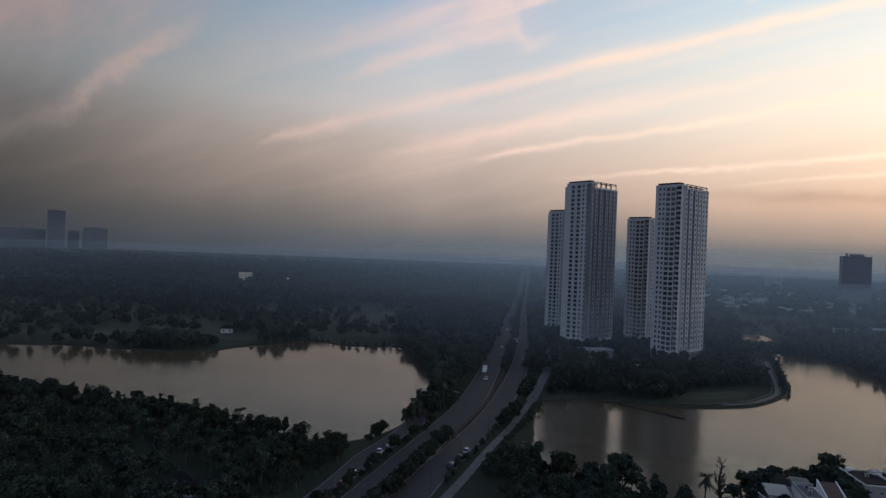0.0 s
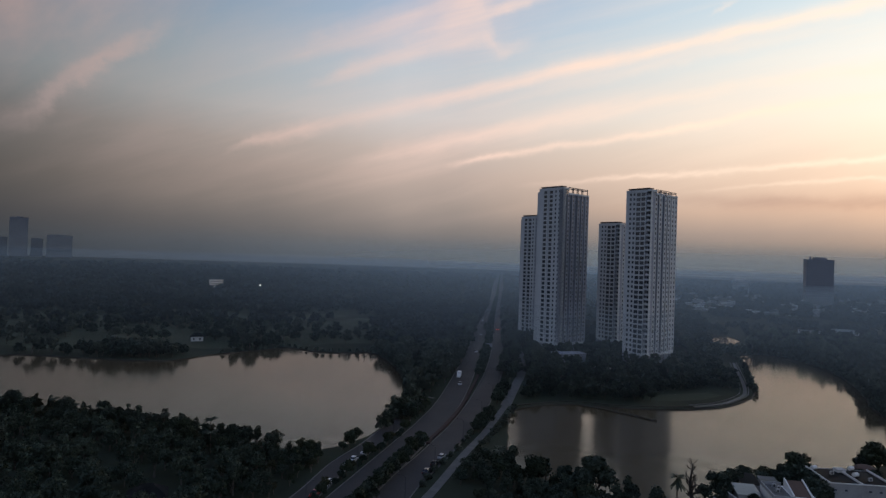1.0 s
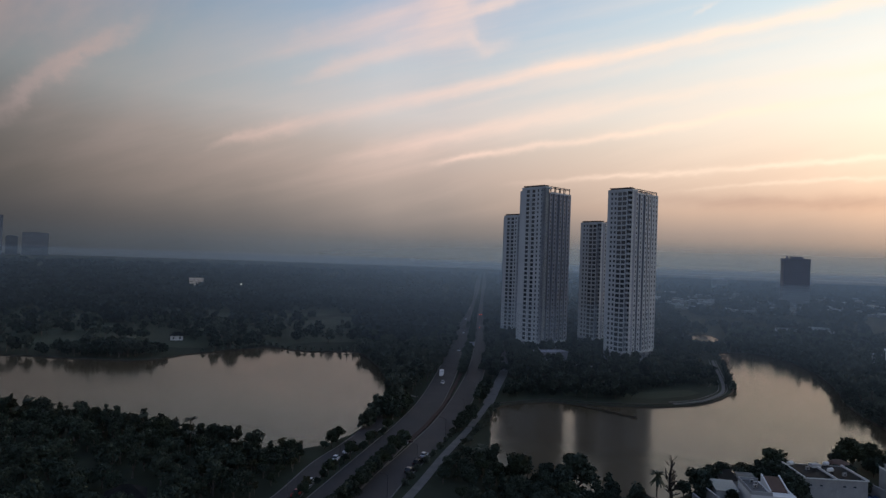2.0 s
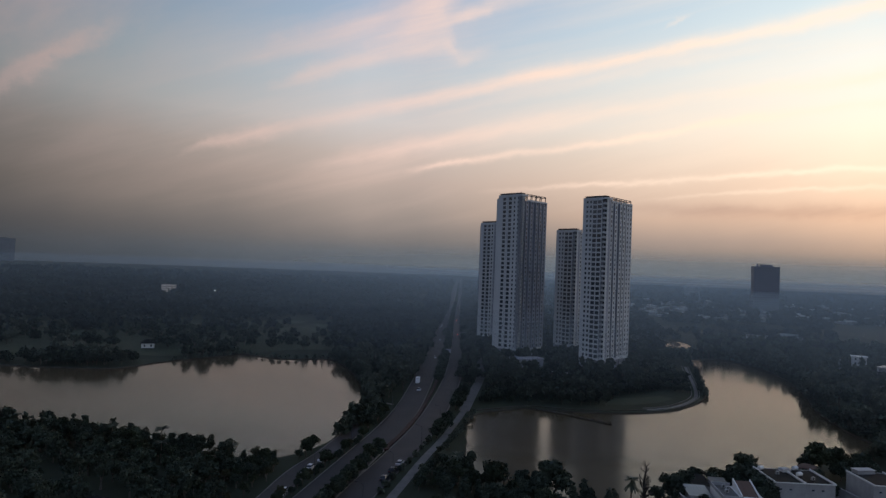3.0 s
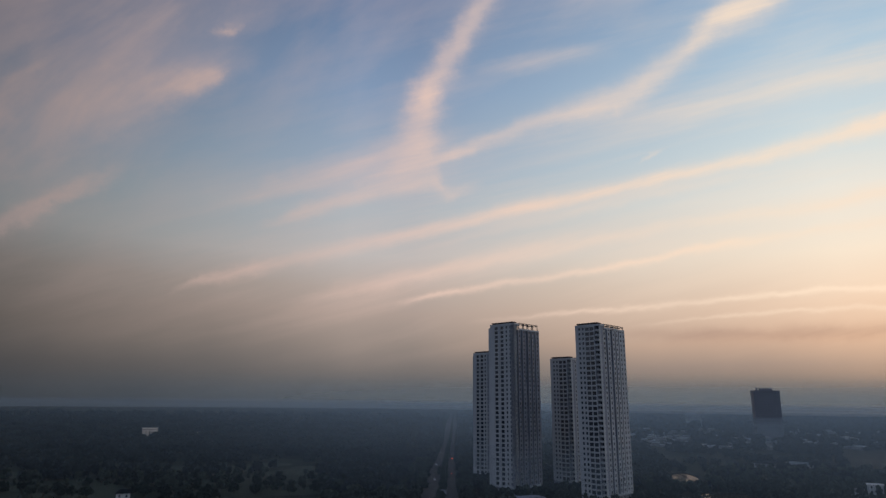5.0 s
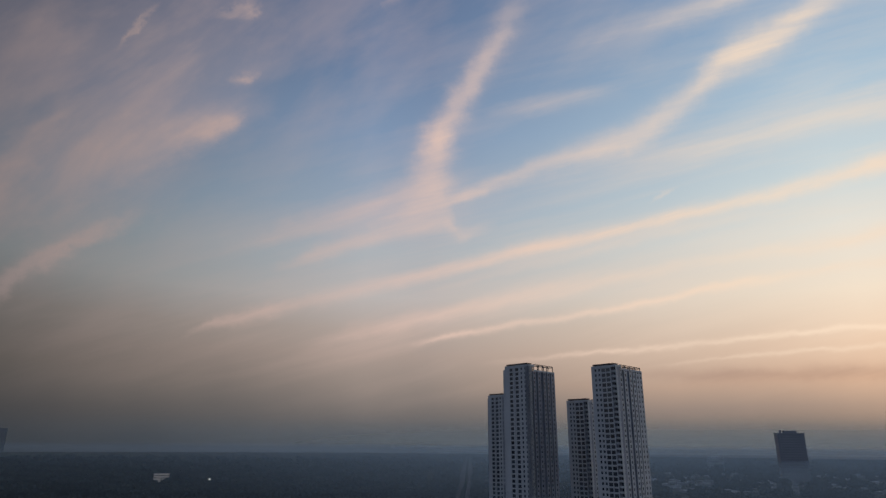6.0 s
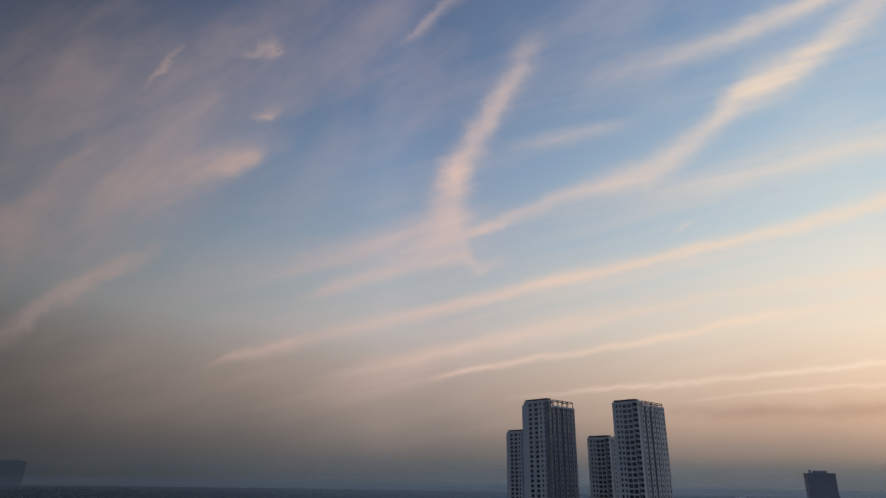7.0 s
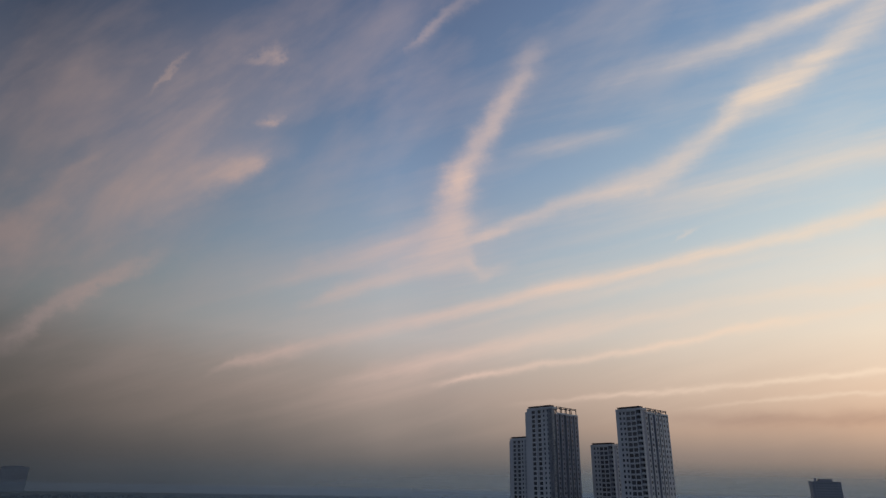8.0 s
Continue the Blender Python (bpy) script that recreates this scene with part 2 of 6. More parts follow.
def water_material():
    m = bpy.data.materials.new("lake_water")
    m.use_nodes = True
    net = Net(m.node_tree)
    co = net.node("ShaderNodeTexCoord").outputs["Object"]
    p = net.node("ShaderNodeBsdfPrincipled")
    net.put(p.inputs["Base Color"], net.mix(net.noise(co, 0.02, 3.0), (0.068, 0.051, 0.029), (0.086, 0.066, 0.039)))
    patch = net.noise(co, 0.012, 3.0, 0.6)
    net.put(p.inputs["Roughness"], net.span(patch, 0.35, 0.65, 0.09, 0.18))
    p.inputs["IOR"].default_value = 1.33
    p.inputs["Specular IOR Level"].default_value = 0.255
    ripple = net.noise(co, 0.9, 4.0, 0.6)
    b = net.node("ShaderNodeBump")
    b.inputs["Distance"].default_value = 0.05
    net.put(b.inputs["Strength"], net.span(patch, 0.35, 0.7, 0.18, 0.5))
    net.put(b.inputs["Height"], ripple)
    net.put(p.inputs["Normal"], b.outputs[0])
    out = net.node("ShaderNodeOutputMaterial")
    net.put(out.inputs[0], p.outputs[0])
    return m


M_GROUND = surface("ground_scrub", (0.02, 0.026, 0.018), (0.042, 0.048, 0.03), 0.02, 0.92, 0.3, 0.4, spec=0.1)
M_GRASS = surface("fairway_grass", (0.026, 0.034, 0.02), (0.043, 0.052, 0.029), 0.03, 0.9, 0.2, 0.6, spec=0.2)
M_ASPHALT = surface("asphalt", (0.028, 0.026, 0.027), (0.046, 0.042, 0.042), 0.08, 0.75, 0.1, 1.5)
M_KERB = surface("kerb_stone", (0.1, 0.095, 0.09), (0.17, 0.16, 0.15), 0.4, 0.8)
M_PAVING = surface("promenade_paving", (0.08, 0.076, 0.073), (0.14, 0.132, 0.125), 0.3, 0.8, 0.1)
M_BANK = surface("bank_earth", (0.025, 0.023, 0.018), (0.05, 0.042, 0.032), 0.3, 0.9)
M_HEDGE = surface("median_planting", (0.03, 0.017, 0.014), (0.052, 0.028, 0.021), 0.3, 0.9, 0.4)
M_LEAF = surface("leaves", (0.02, 0.029, 0.019), (0.045, 0.055, 0.032), 0.35, 0.7, vary=0.3, spec=0.1)
M_LEAF_DARK = surface("dark_leaves", (0.024, 0.033, 0.025), (0.048, 0.062, 0.045), 0.35, 0.7, vary=0.3, spec=0.1)
# leaf colour paled for trees farther off: haze is put into it
M_LEAF_HAZED = surface("haze_paled_leaves", (0.06, 0.074, 0.06), (0.1, 0.115, 0.092), 0.2, 0.8, vary=0.2, spec=0.05, thin=0.45)
M_LEAF_DRY = surface("yellowed_leaves", (0.03, 0.033, 0.018), (0.055, 0.054, 0.03), 0.35, 0.7, vary=0.3, spec=0.1)
M_PALM = surface("palm_fronds", (0.012, 0.019, 0.01), (0.028, 0.035, 0.018), 0.5, 0.6, vary=0.3)
M_BARK = surface("bark", (0.06, 0.05, 0.04), (0.13, 0.11, 0.09), 1.5, 0.9)
M_BARK_DARK = surface("dark_bark", (0.02, 0.017, 0.015), (0.04, 0.034, 0.03), 1.5, 0.85)
# far canopy paler than near leaves: aerial haze is mixed into the colour
M_FOREST_HAZED = surface("haze_paled_canopy", (0.045, 0.056, 0.056), (0.07, 0.082, 0.078), 0.02, 0.95, 0.0, 0.2, spec=0.0, thin=0.45)
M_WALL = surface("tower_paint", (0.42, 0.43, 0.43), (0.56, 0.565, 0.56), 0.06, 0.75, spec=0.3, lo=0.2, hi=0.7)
# recess tone, darker than the wall paint: the recesses' shade is in it
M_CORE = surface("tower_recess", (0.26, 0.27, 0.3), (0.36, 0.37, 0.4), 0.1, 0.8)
# plain grey paint; on the towers' long faces it also carries their shade
M_GREY = surface("grey_paint_and_shade", (0.22, 0.23, 0.26), (0.32, 0.33, 0.36), 0.08, 0.75)
M_ROOFDARK = surface("roof_membrane", (0.06, 0.06, 0.065), (0.12, 0.12, 0.12), 0.2, 0.85)
M_PARAPET_SHADE = surface("brown_parapet_shade", (0.075, 0.055, 0.048), (0.13, 0.095, 0.08), 0.3, 0.8)
M_STEEL = surface("dark_steel", (0.05, 0.05, 0.055), (0.09, 0.09, 0.1), 0.5, 0.5, metal=0.6)
M_GLASS = surface("dark_window_glass", (0.032, 0.037, 0.044), (0.055, 0.061, 0.07), 0.6, 0.12, spec=0.8, vary=0.5)
M_OFFICE = surface("dark_office_cladding", (0.21, 0.22, 0.24), (0.27, 0.28, 0.3), 0.05, 0.6)
# pane tone brought near the wall's: haze softening is put into the colour
M_OFFICE_PANE = surface("haze_softened_glass", (0.13, 0.14, 0.155), (0.18, 0.19, 0.205), 0.2, 0.3, spec=0.4)
# facade tone set close to the sky's, so the colour itself holds the haze
M_SKYLINE = surface("haze_tinted_facade", (0.15, 0.16, 0.178), (0.19, 0.2, 0.22), 0.02, 0.8)
M_WHITE = surface("white_render", (0.55, 0.54, 0.52), (0.74, 0.73, 0.7), 0.25, 0.8, lo=0.2)
M_HOUSE = surface("weathered_white_wall", (0.24, 0.24, 0.24), (0.4, 0.395, 0.385), 0.35, 0.85, 0.1, lo=0.25)
M_TILE = surface("red_roof_tiles", (0.16, 0.06, 0.04), (0.24, 0.1, 0.07), 0.5, 0.8, 0.3)
M_WATER = water_material()

# ---------------------------------------------------------------- mesh helpers


def mesh_of(name, verts, faces, mats, smooth=False, index=None):
    me = bpy.data.meshes.new(name)
    me.from_pydata([tuple(v) for v in verts], [], [tuple(f) for f in faces])
    for m in (mats if isinstance(mats, (list, tuple)) else [mats]):
        me.materials.append(m)
    if index is not None:
        me.polygons.foreach_set("material_index", np.array(index, dtype=np.int32))
    if smooth:
        me.polygons.foreach_set("use_smooth", np.ones(len(me.polygons), dtype=bool))
    me.update()
    return me


def tri_mesh(name, V, F, mats, index=None):
    """A mesh of triangles from arrays."""
    me = bpy.data.meshes.new(name)
    V, F = np.asarray(V, dtype=np.float32), np.asarray(F, dtype=np.int32)
    me.vertices.add(len(V))
    me.vertices.foreach_set("co", V.ravel())
    me.loops.add(F.size)
    me.loops.foreach_set("vertex_index", F.ravel())
    me.polygons.add(len(F))
    me.polygons.foreach_set("loop_start", np.arange(0, F.size, 3, dtype=np.int32))
    for m in mats:
        me.materials.append(m)
    if index is not None:
        me.polygons.foreach_set("material_index", np.asarray(index, dtype=np.int32))
    me.update(calc_edges=True)
    return me


class Boxes:
    """Gathers boxes, prisms and strips into one mesh."""

    def __init__(self):
        self.v, self.f, self.i = [], [], []

    def box(self, x0, y0, z0, x1, y1, z1, mat=0):
        n = len(self.v)
        self.v += [(x, y, z) for z in (z0, z1) for x, y in ((x0, y0), (x1, y0), (x1, y1), (x0, y1))]
        fs = [(3, 2, 1, 0), (4, 5, 6, 7), (0, 1, 5, 4), (1, 2, 6, 5), (2, 3, 7, 6), (3, 0, 4, 7)]
        self.f += [tuple(n + k for k in q) for q in fs]
        self.i += [mat] * 6
        return self

    def prism(self, outline, z0, z1, mat=0, top=None):
        """An upright prism over an outline (anticlockwise)."""
        n, k = len(self.v), len(outline)
        self.v += [(x, y, z0) for x, y in outline] + [(x, y, z1) for x, y in outline]
        self.f.append(tuple(n + k + j for j in range(k)))
        self.i.append(mat if top is None else top)
        for j in range(k):
            a, b = j, (j + 1) % k
            self.f.append((n + a, n + b, n + k + b, n + k + a))
            self.i.append(mat)
        return self

    def mesh(self, name, mats):
        return mesh_of(name, self.v, self.f, mats, index=self.i)


def thing(name, label, category, m=None, group="", kind=""):
    ob = new(name)
    ob.empty_display_size = 0.1
    if m is not None:
        ob.matrix_basis = m
    return tagged(ob, label, category, group, kind)


def part(name, data, parent, label="", m=None, kind=""):
    ob = new(name, data)
    ob.parent = parent
    if m is not None:
        ob.matrix_basis = m
    if label or kind:
        tagged(ob, label, kind=kind)
    return ob


def smooth_line(pts, step):
    """Points every few metres along a Catmull-Rom curve."""
    P = [Vector(p) for p in pts]
    P = [2 * P[0] - P[1]] + P + [2 * P[-1] - P[-2]]
    out = []
    for i in range(1, len(P) - 2):
        a, b, c, d = P[i - 1:i + 3]
        n = max(2, int((c - b).length / step))
        for k in range(n):
            t = k / n
            out.append(0.5 * ((2 * b) + (c - a) * t + (2 * a - 5 * b + 4 * c - d) * t * t + (3 * b - a - 3 * c + d) * t ** 3))
    return out + [P[-2]]


def offset_line(line, off):
    res = []
    for i, p in enumerate(line):
        t = (line[min(i + 1, len(line) - 1)] - line[max(i - 1, 0)]).normalized()
        res.append(p + Vector((t.y, -t.x)) * off)
    return res


def ribbon(line, a, b, z0, z1, mat):
    """A slab that follows a line from offset a to offset b (right is positive)."""
    L, Rr = offset_line(line, a), offset_line(line, b)
    v, f = [], []
    for p, q in zip(L, Rr):
        v += [(p.x, p.y, z1), (q.x, q.y, z1), (p.x, p.y, z0), (q.x, q.y, z0)]
    for i in range(len(L) - 1):
        k, n = i * 4, i * 4 + 4
        f += [(k, k + 1, n + 1, n), (k + 2, k, n, n + 2), (k + 1, k + 3, n + 3, n + 1)]
    f += [(2, 3, 1, 0), (len(v) - 4, len(v) - 3, len(v) - 1, len(v) - 2)]
    return mesh_of("ribbon", v, f, mat)


def inside(poly, x, y):
    hit, j = False, len(poly) - 1
    for i in range(len(poly)):
        (xi, yi), (xj, yj) = poly[i][:2], poly[j][:2]
        if (yi > y) != (yj > y) and x < (xj - xi) * (y - yi) / (yj - yi) + xi:
            hit = not hit
        j = i
    return hit


# ---------------------------------------------------------------- the lie of the land
WATER_Z = -0.55
LAKE_PARK = [(-620, 400), (-400, 374), (-255, 360), (-218, 363), (-175, 357), (-140, 357), (-121, 383), (-96, 407), (-83, 418), (-58, 402),
             (-28, 405), (-17, 382), (-8, 345), (-3, 310), (-1, 281), (-3, 257), (-9, 232), (-17, 213), (-26, 202), (-38, 200), (-68, 217),
             (-110, 235), (-150, 251), (-180, 262), (-270, 295), (-420, 330), (-620, 350)]
LAKE_TOWERS = [(30, 193), (34, 215), (38, 243), (44, 261), (55, 270), (71, 274), (90, 269), (112, 268), (130, 271), (145, 278), (165, 296), (176, 312),
               (187, 335), (200, 363), (219, 405), (236, 440), (262, 442), (268, 410), (259, 368), (240, 324), (212, 275), (199, 241), (190, 212),
               (160, 199), (140, 190), (110, 184), (92, 174), (82, 166), (74, 160), (68, 157.5), (60, 160), (50, 168), (36, 181)]
POND = [(240, 512), (252, 506), (270, 506), (284, 530), (291, 560), (282, 568), (262, 548), (248, 535)]


def closed_curve(poly, step):
    P = [Vector(p) for p in poly]
    out, n = [], len(P)
    for i in range(n):
        a, b, c, d = P[i - 1], P[i], P[(i + 1) % n], P[(i + 2) % n]
        k = max(1, int((c - b).length / step))
        for j in range(k):
            t = j / k
            q = 0.5 * ((2 * b) + (c - a) * t + (2 * a - 5 * b + 4 * c - d) * t * t + (3 * b - a - 3 * c + d) * t ** 3)
            w = noise.noise((q.x * 0.15, q.y * 0.15, 3.0)) * 1.2
            out.append((q.x + w, q.y + w * 0.6))
    return out


LAKES = [closed_curve(p, 5.0) for p in (LAKE_PARK, LAKE_TOWERS, POND)]


def make_ground():
    bm = bmesh.new()
    rim = [bm.verts.new((4700 * math.cos(k * math.tau / 96), 4700 * math.sin(k * math.tau / 96), 0)) for k in range(96)]
    edges = [bm.edges.new((rim[k - 1], rim[k])) for k in range(96)]
    for lake in LAKES:
        ring = [bm.verts.new((x, y, 0)) for x, y in lake]
        edges += [bm.edges.new((ring[k - 1], ring[k])) for k in range(len(ring))]
    bmesh.ops.triangle_fill(bm, use_beauty=True, use_dissolve=False, edges=edges)
    for f in bm.faces:
        if f.normal.z < 0:
            f.normal_flip()
    me = bpy.data.meshes.new("ground")
    bm.to_mesh(me)
    bm.free()
    me.materials.append(M_GROUND)
    tagged(new("ground", me), "dark scrubby earth and grass round two lakes", "ground", kind="structure")
    for lake, label in zip(LAKES, ("calm grey-brown park lake mirroring the dusky sky", "calm lake below the towers mirroring the bright sky", "small bright pond among trees")):
        n = len(lake)
        cx, cy = sum(p[0] for p in lake) / n, sum(p[1] for p in lake) / n
        v = [(x, y, 0.0) for x, y in lake]
        low = []
        for i, (x, y) in enumerate(lake):
            (ax, ay), (bx, by) = lake[i - 1], lake[(i + 1) % n]
            tx, ty = bx - ax, by - ay
            s = math.hypot(tx, ty) or 1
            px, py = x + ty / s * 0.8, y - tx / s * 0.8
            if not inside(lake, px, py):
                px, py = x - ty / s * 0.8, y + tx / s * 0.8
            low.append((px, py, WATER_Z - 0.6))
        v += low
        f = [(i, (i + 1) % n, n + (i + 1) % n, n + i) for i in range(n)]
        tagged(new("lake_bank", mesh_of("lake_bank", v, f, M_BANK)), "low earth and stone bank at the water's edge", "bank", kind="structure")
        bm = bmesh.new()
        face = bm.faces.new([bm.verts.new((x, y, WATER_Z)) for x, y in lake])
        bmesh.ops.triangulate(bm, faces=[face])
        for fc in bm.faces:
            if fc.normal.z < 0:
                fc.normal_flip()
        me = bpy.data.meshes.new("water")
        bm.to_mesh(me)
        bm.free()
        me.materials.append(M_WATER)
        tagged(new("water", me), label, "water", kind="structure")


make_ground()

LEFT_WAY = smooth_line([(-32, 108), (-15.5, 160), (1, 213), (7.7, 235.5), (16.6, 272), (29, 343), (47.5, 462), (63, 582), (90, 760), (127, 1028), (163, 1290), (310, 2350), (500, 3700)], 6)
RIGHT_WAY = smooth_line([(-20, 108), (-5, 160), (-0.3, 175), (7, 195), (12.4, 211), (20.2, 235), (31.5, 280), (46, 350), (60, 437), (81, 588), (105, 765), (145, 1040), (180, 1290), (326, 2350), (516, 3700)], 6)
FRONT_WAY = smooth_line([(-42, 108), (-29, 152), (-25, 166.5), (-20.5, 186), (-13.2, 206), (-6.2, 230), (-3.2, 240)], 4)
LAKE_PATH = smooth_line([(2.5, 322), (1.5, 309), (4.5, 299), (3.5, 290), (6, 281), (10, 277)], 3)
PATH = smooth_line([(-1, 146), (7.8, 170), (11.8, 182), (18.3, 201), (27.4, 225.6), (40.5, 266.5)], 5)
SERVICE_WAY = smooth_line([(40.5, 266.5), (50, 303), (62, 350), (70, 400), (79, 471), (92, 560)], 5)
PROMENADE = smooth_line([(46, 268), (71, 277.5), (90, 272.5), (112, 271.5), (130, 274.5), (144, 281), (162, 298), (172, 314), (183, 337), (195, 364), (213, 404)], 4)


def make_roads():
    for line, w, label in ((LEFT_WAY, 5.2, "worn grey asphalt carriageway along the park lake"), (RIGHT_WAY, 4.6, "worn grey asphalt carriageway running to the horizon"),
                           (FRONT_WAY, 3.1, "narrow asphalt road beside the park lake"), (SERVICE_WAY, 2.0, "narrow pale service road beside the towers")):
        road = tagged(new("road", ribbon(line, -w, w, -0.3, 0.06, M_ASPHALT if w > 2.5 else M_PAVING)), label, "road", kind="structure")
        for s in (-1, 1):
            part("kerb", ribbon(line, s * (w + 0.15) - 0.15, s * (w + 0.15) + 0.15, -0.3, 0.2, M_KERB), road, "pale stone kerb")
    tagged(new("footpath", ribbon(PATH, -1.3, 1.3, -0.3, 0.1, M_PAVING)), "pale paved footpath beside the road", "path", kind="structure")
    tagged(new("footpath", ribbon(LAKE_PATH, -0.9, 0.9, -0.3, 0.1, M_PAVING)), "pale winding footpath by the park lake", "path", kind="structure")
    def between(y0, y1):
        res = []
        for p in LEFT_WAY:
            if y0 < p.y < y1:
                q = min(RIGHT_WAY, key=lambda r: abs(r.y - p.y))
                res.append(Vector(((p.x + q.x) / 2, p.y)))
        return res
    strip = between(208, 345)
    tagged(new("median_bed", ribbon(strip, -0.75, 0.75, -0.3, 0.55, M_HEDGE)), "reddish planted strip between the carriageways", "planting", kind="structure")
    prom = tagged(new("promenade", ribbon(PROMENADE[len(PROMENADE) // 3:], -0.9, 0.9, -0.3, 0.15, M_PAVING)), "pale curving lakeside promenade of concrete", "promenade", kind="structure")
    part("revetment", ribbon(PROMENADE[:len(PROMENADE) // 3 + 1], -0.6, 0.6, -0.3, 0.3, M_BANK), prom, "dark stone edging")
    part("parapet", ribbon(PROMENADE[len(PROMENADE) // 3:], 1.5, 1.8, -1.6, 0.45, M_KERB), prom, "low pale concrete wall")
    part("parapet", ribbon(PROMENADE[len(PROMENADE) // 3:], -2.4, -2.2, -0.2, 0.5, M_KERB), prom, "low pale concrete wall")


make_roads()

# ---------------------------------------------------------------- apartment towers
FLOOR = 3.1


def window_mesh(w, h, mats=None):
    """A window of one piece: pale frame round a pane set back in it; it looks towards -y, centred on its foot."""
    t = 0.1
    def ring(x, z0, z1, y):
        return [(-x, y, z0), (x, y, z0), (x, y, z1), (-x, y, z1)]
    v = ring(w / 2, 0, h, 0.0) + ring(w / 2, 0, h, -0.06) + ring(w / 2 - t, t, h - t, -0.06) + ring(w / 2 - t, t, h - t, -0.015)
    f = [(k + a, k + b, k + 4 + b, k + 4 + a) for k in (0, 4, 8) for a, b in ((0, 1), (1, 2), (2, 3), (3, 0))] + [(12, 13, 14, 15)]
    return mesh_of("window", v, f, mats or [M_GLASS, M_GREY], index=[1] * 12 + [0])


WINDOWS = {w: window_mesh(w, h) for w, h in ((1.55, 1.7), (1.9, 1.8), (2.9, 2.2), (1.05, 1.5))}
WIN_H = {1.55: 1.7, 1.9: 1.8, 2.9: 2.2, 1.05: 1.5}

# faces of a tower: stretches of (from, to, setback, kind); kinds: s small, m middle, w wide window, b balcony, n narrow, - blank
SHORT_A = [(0, 1.6, 0, "-"), (1.6, 4.4, 0, "s"), (4.4, 7.4, 0, "s"), (7.4, 11.3, 0, "w"), (11.3, 15.6, -0.5, "w"), (15.6, 18.6, 0, "-")]
SHORT_B = [(0, 3.4, 1.1, "b"), (3.4, 7.6, -0.5, "w"), (7.6, 11.2, 0, "w"), (11.2, 14.0, 0, "s"), (14.0, 16.8, 0, "s"), (16.8, 18.6, 0, "-")]
LONG = [(0, 3.4, 0, "n"), (3.4, 5.4, 2.0, "-"), (5.4, 8.4, 0.3, "s"), (8.4, 10.2, 2.6, "n"), (10.2, 13.6, 0.0, "s"), (13.6, 16.2, 1.2, "m"),
        (16.2, 19.2, -0.3, "s"), (19.2, 21.4, 2.6, "-"), (21.4, 24.6, 0.2, "s"), (24.6, 26.4, 2.0, "n"), (26.4, 30.9, 0.6, "s"), (30.9, 34.0, 0.6, "s")]
WIN_OF = {"s": 1.55, "m": 1.9, "w": 2.9, "n": 1.05}


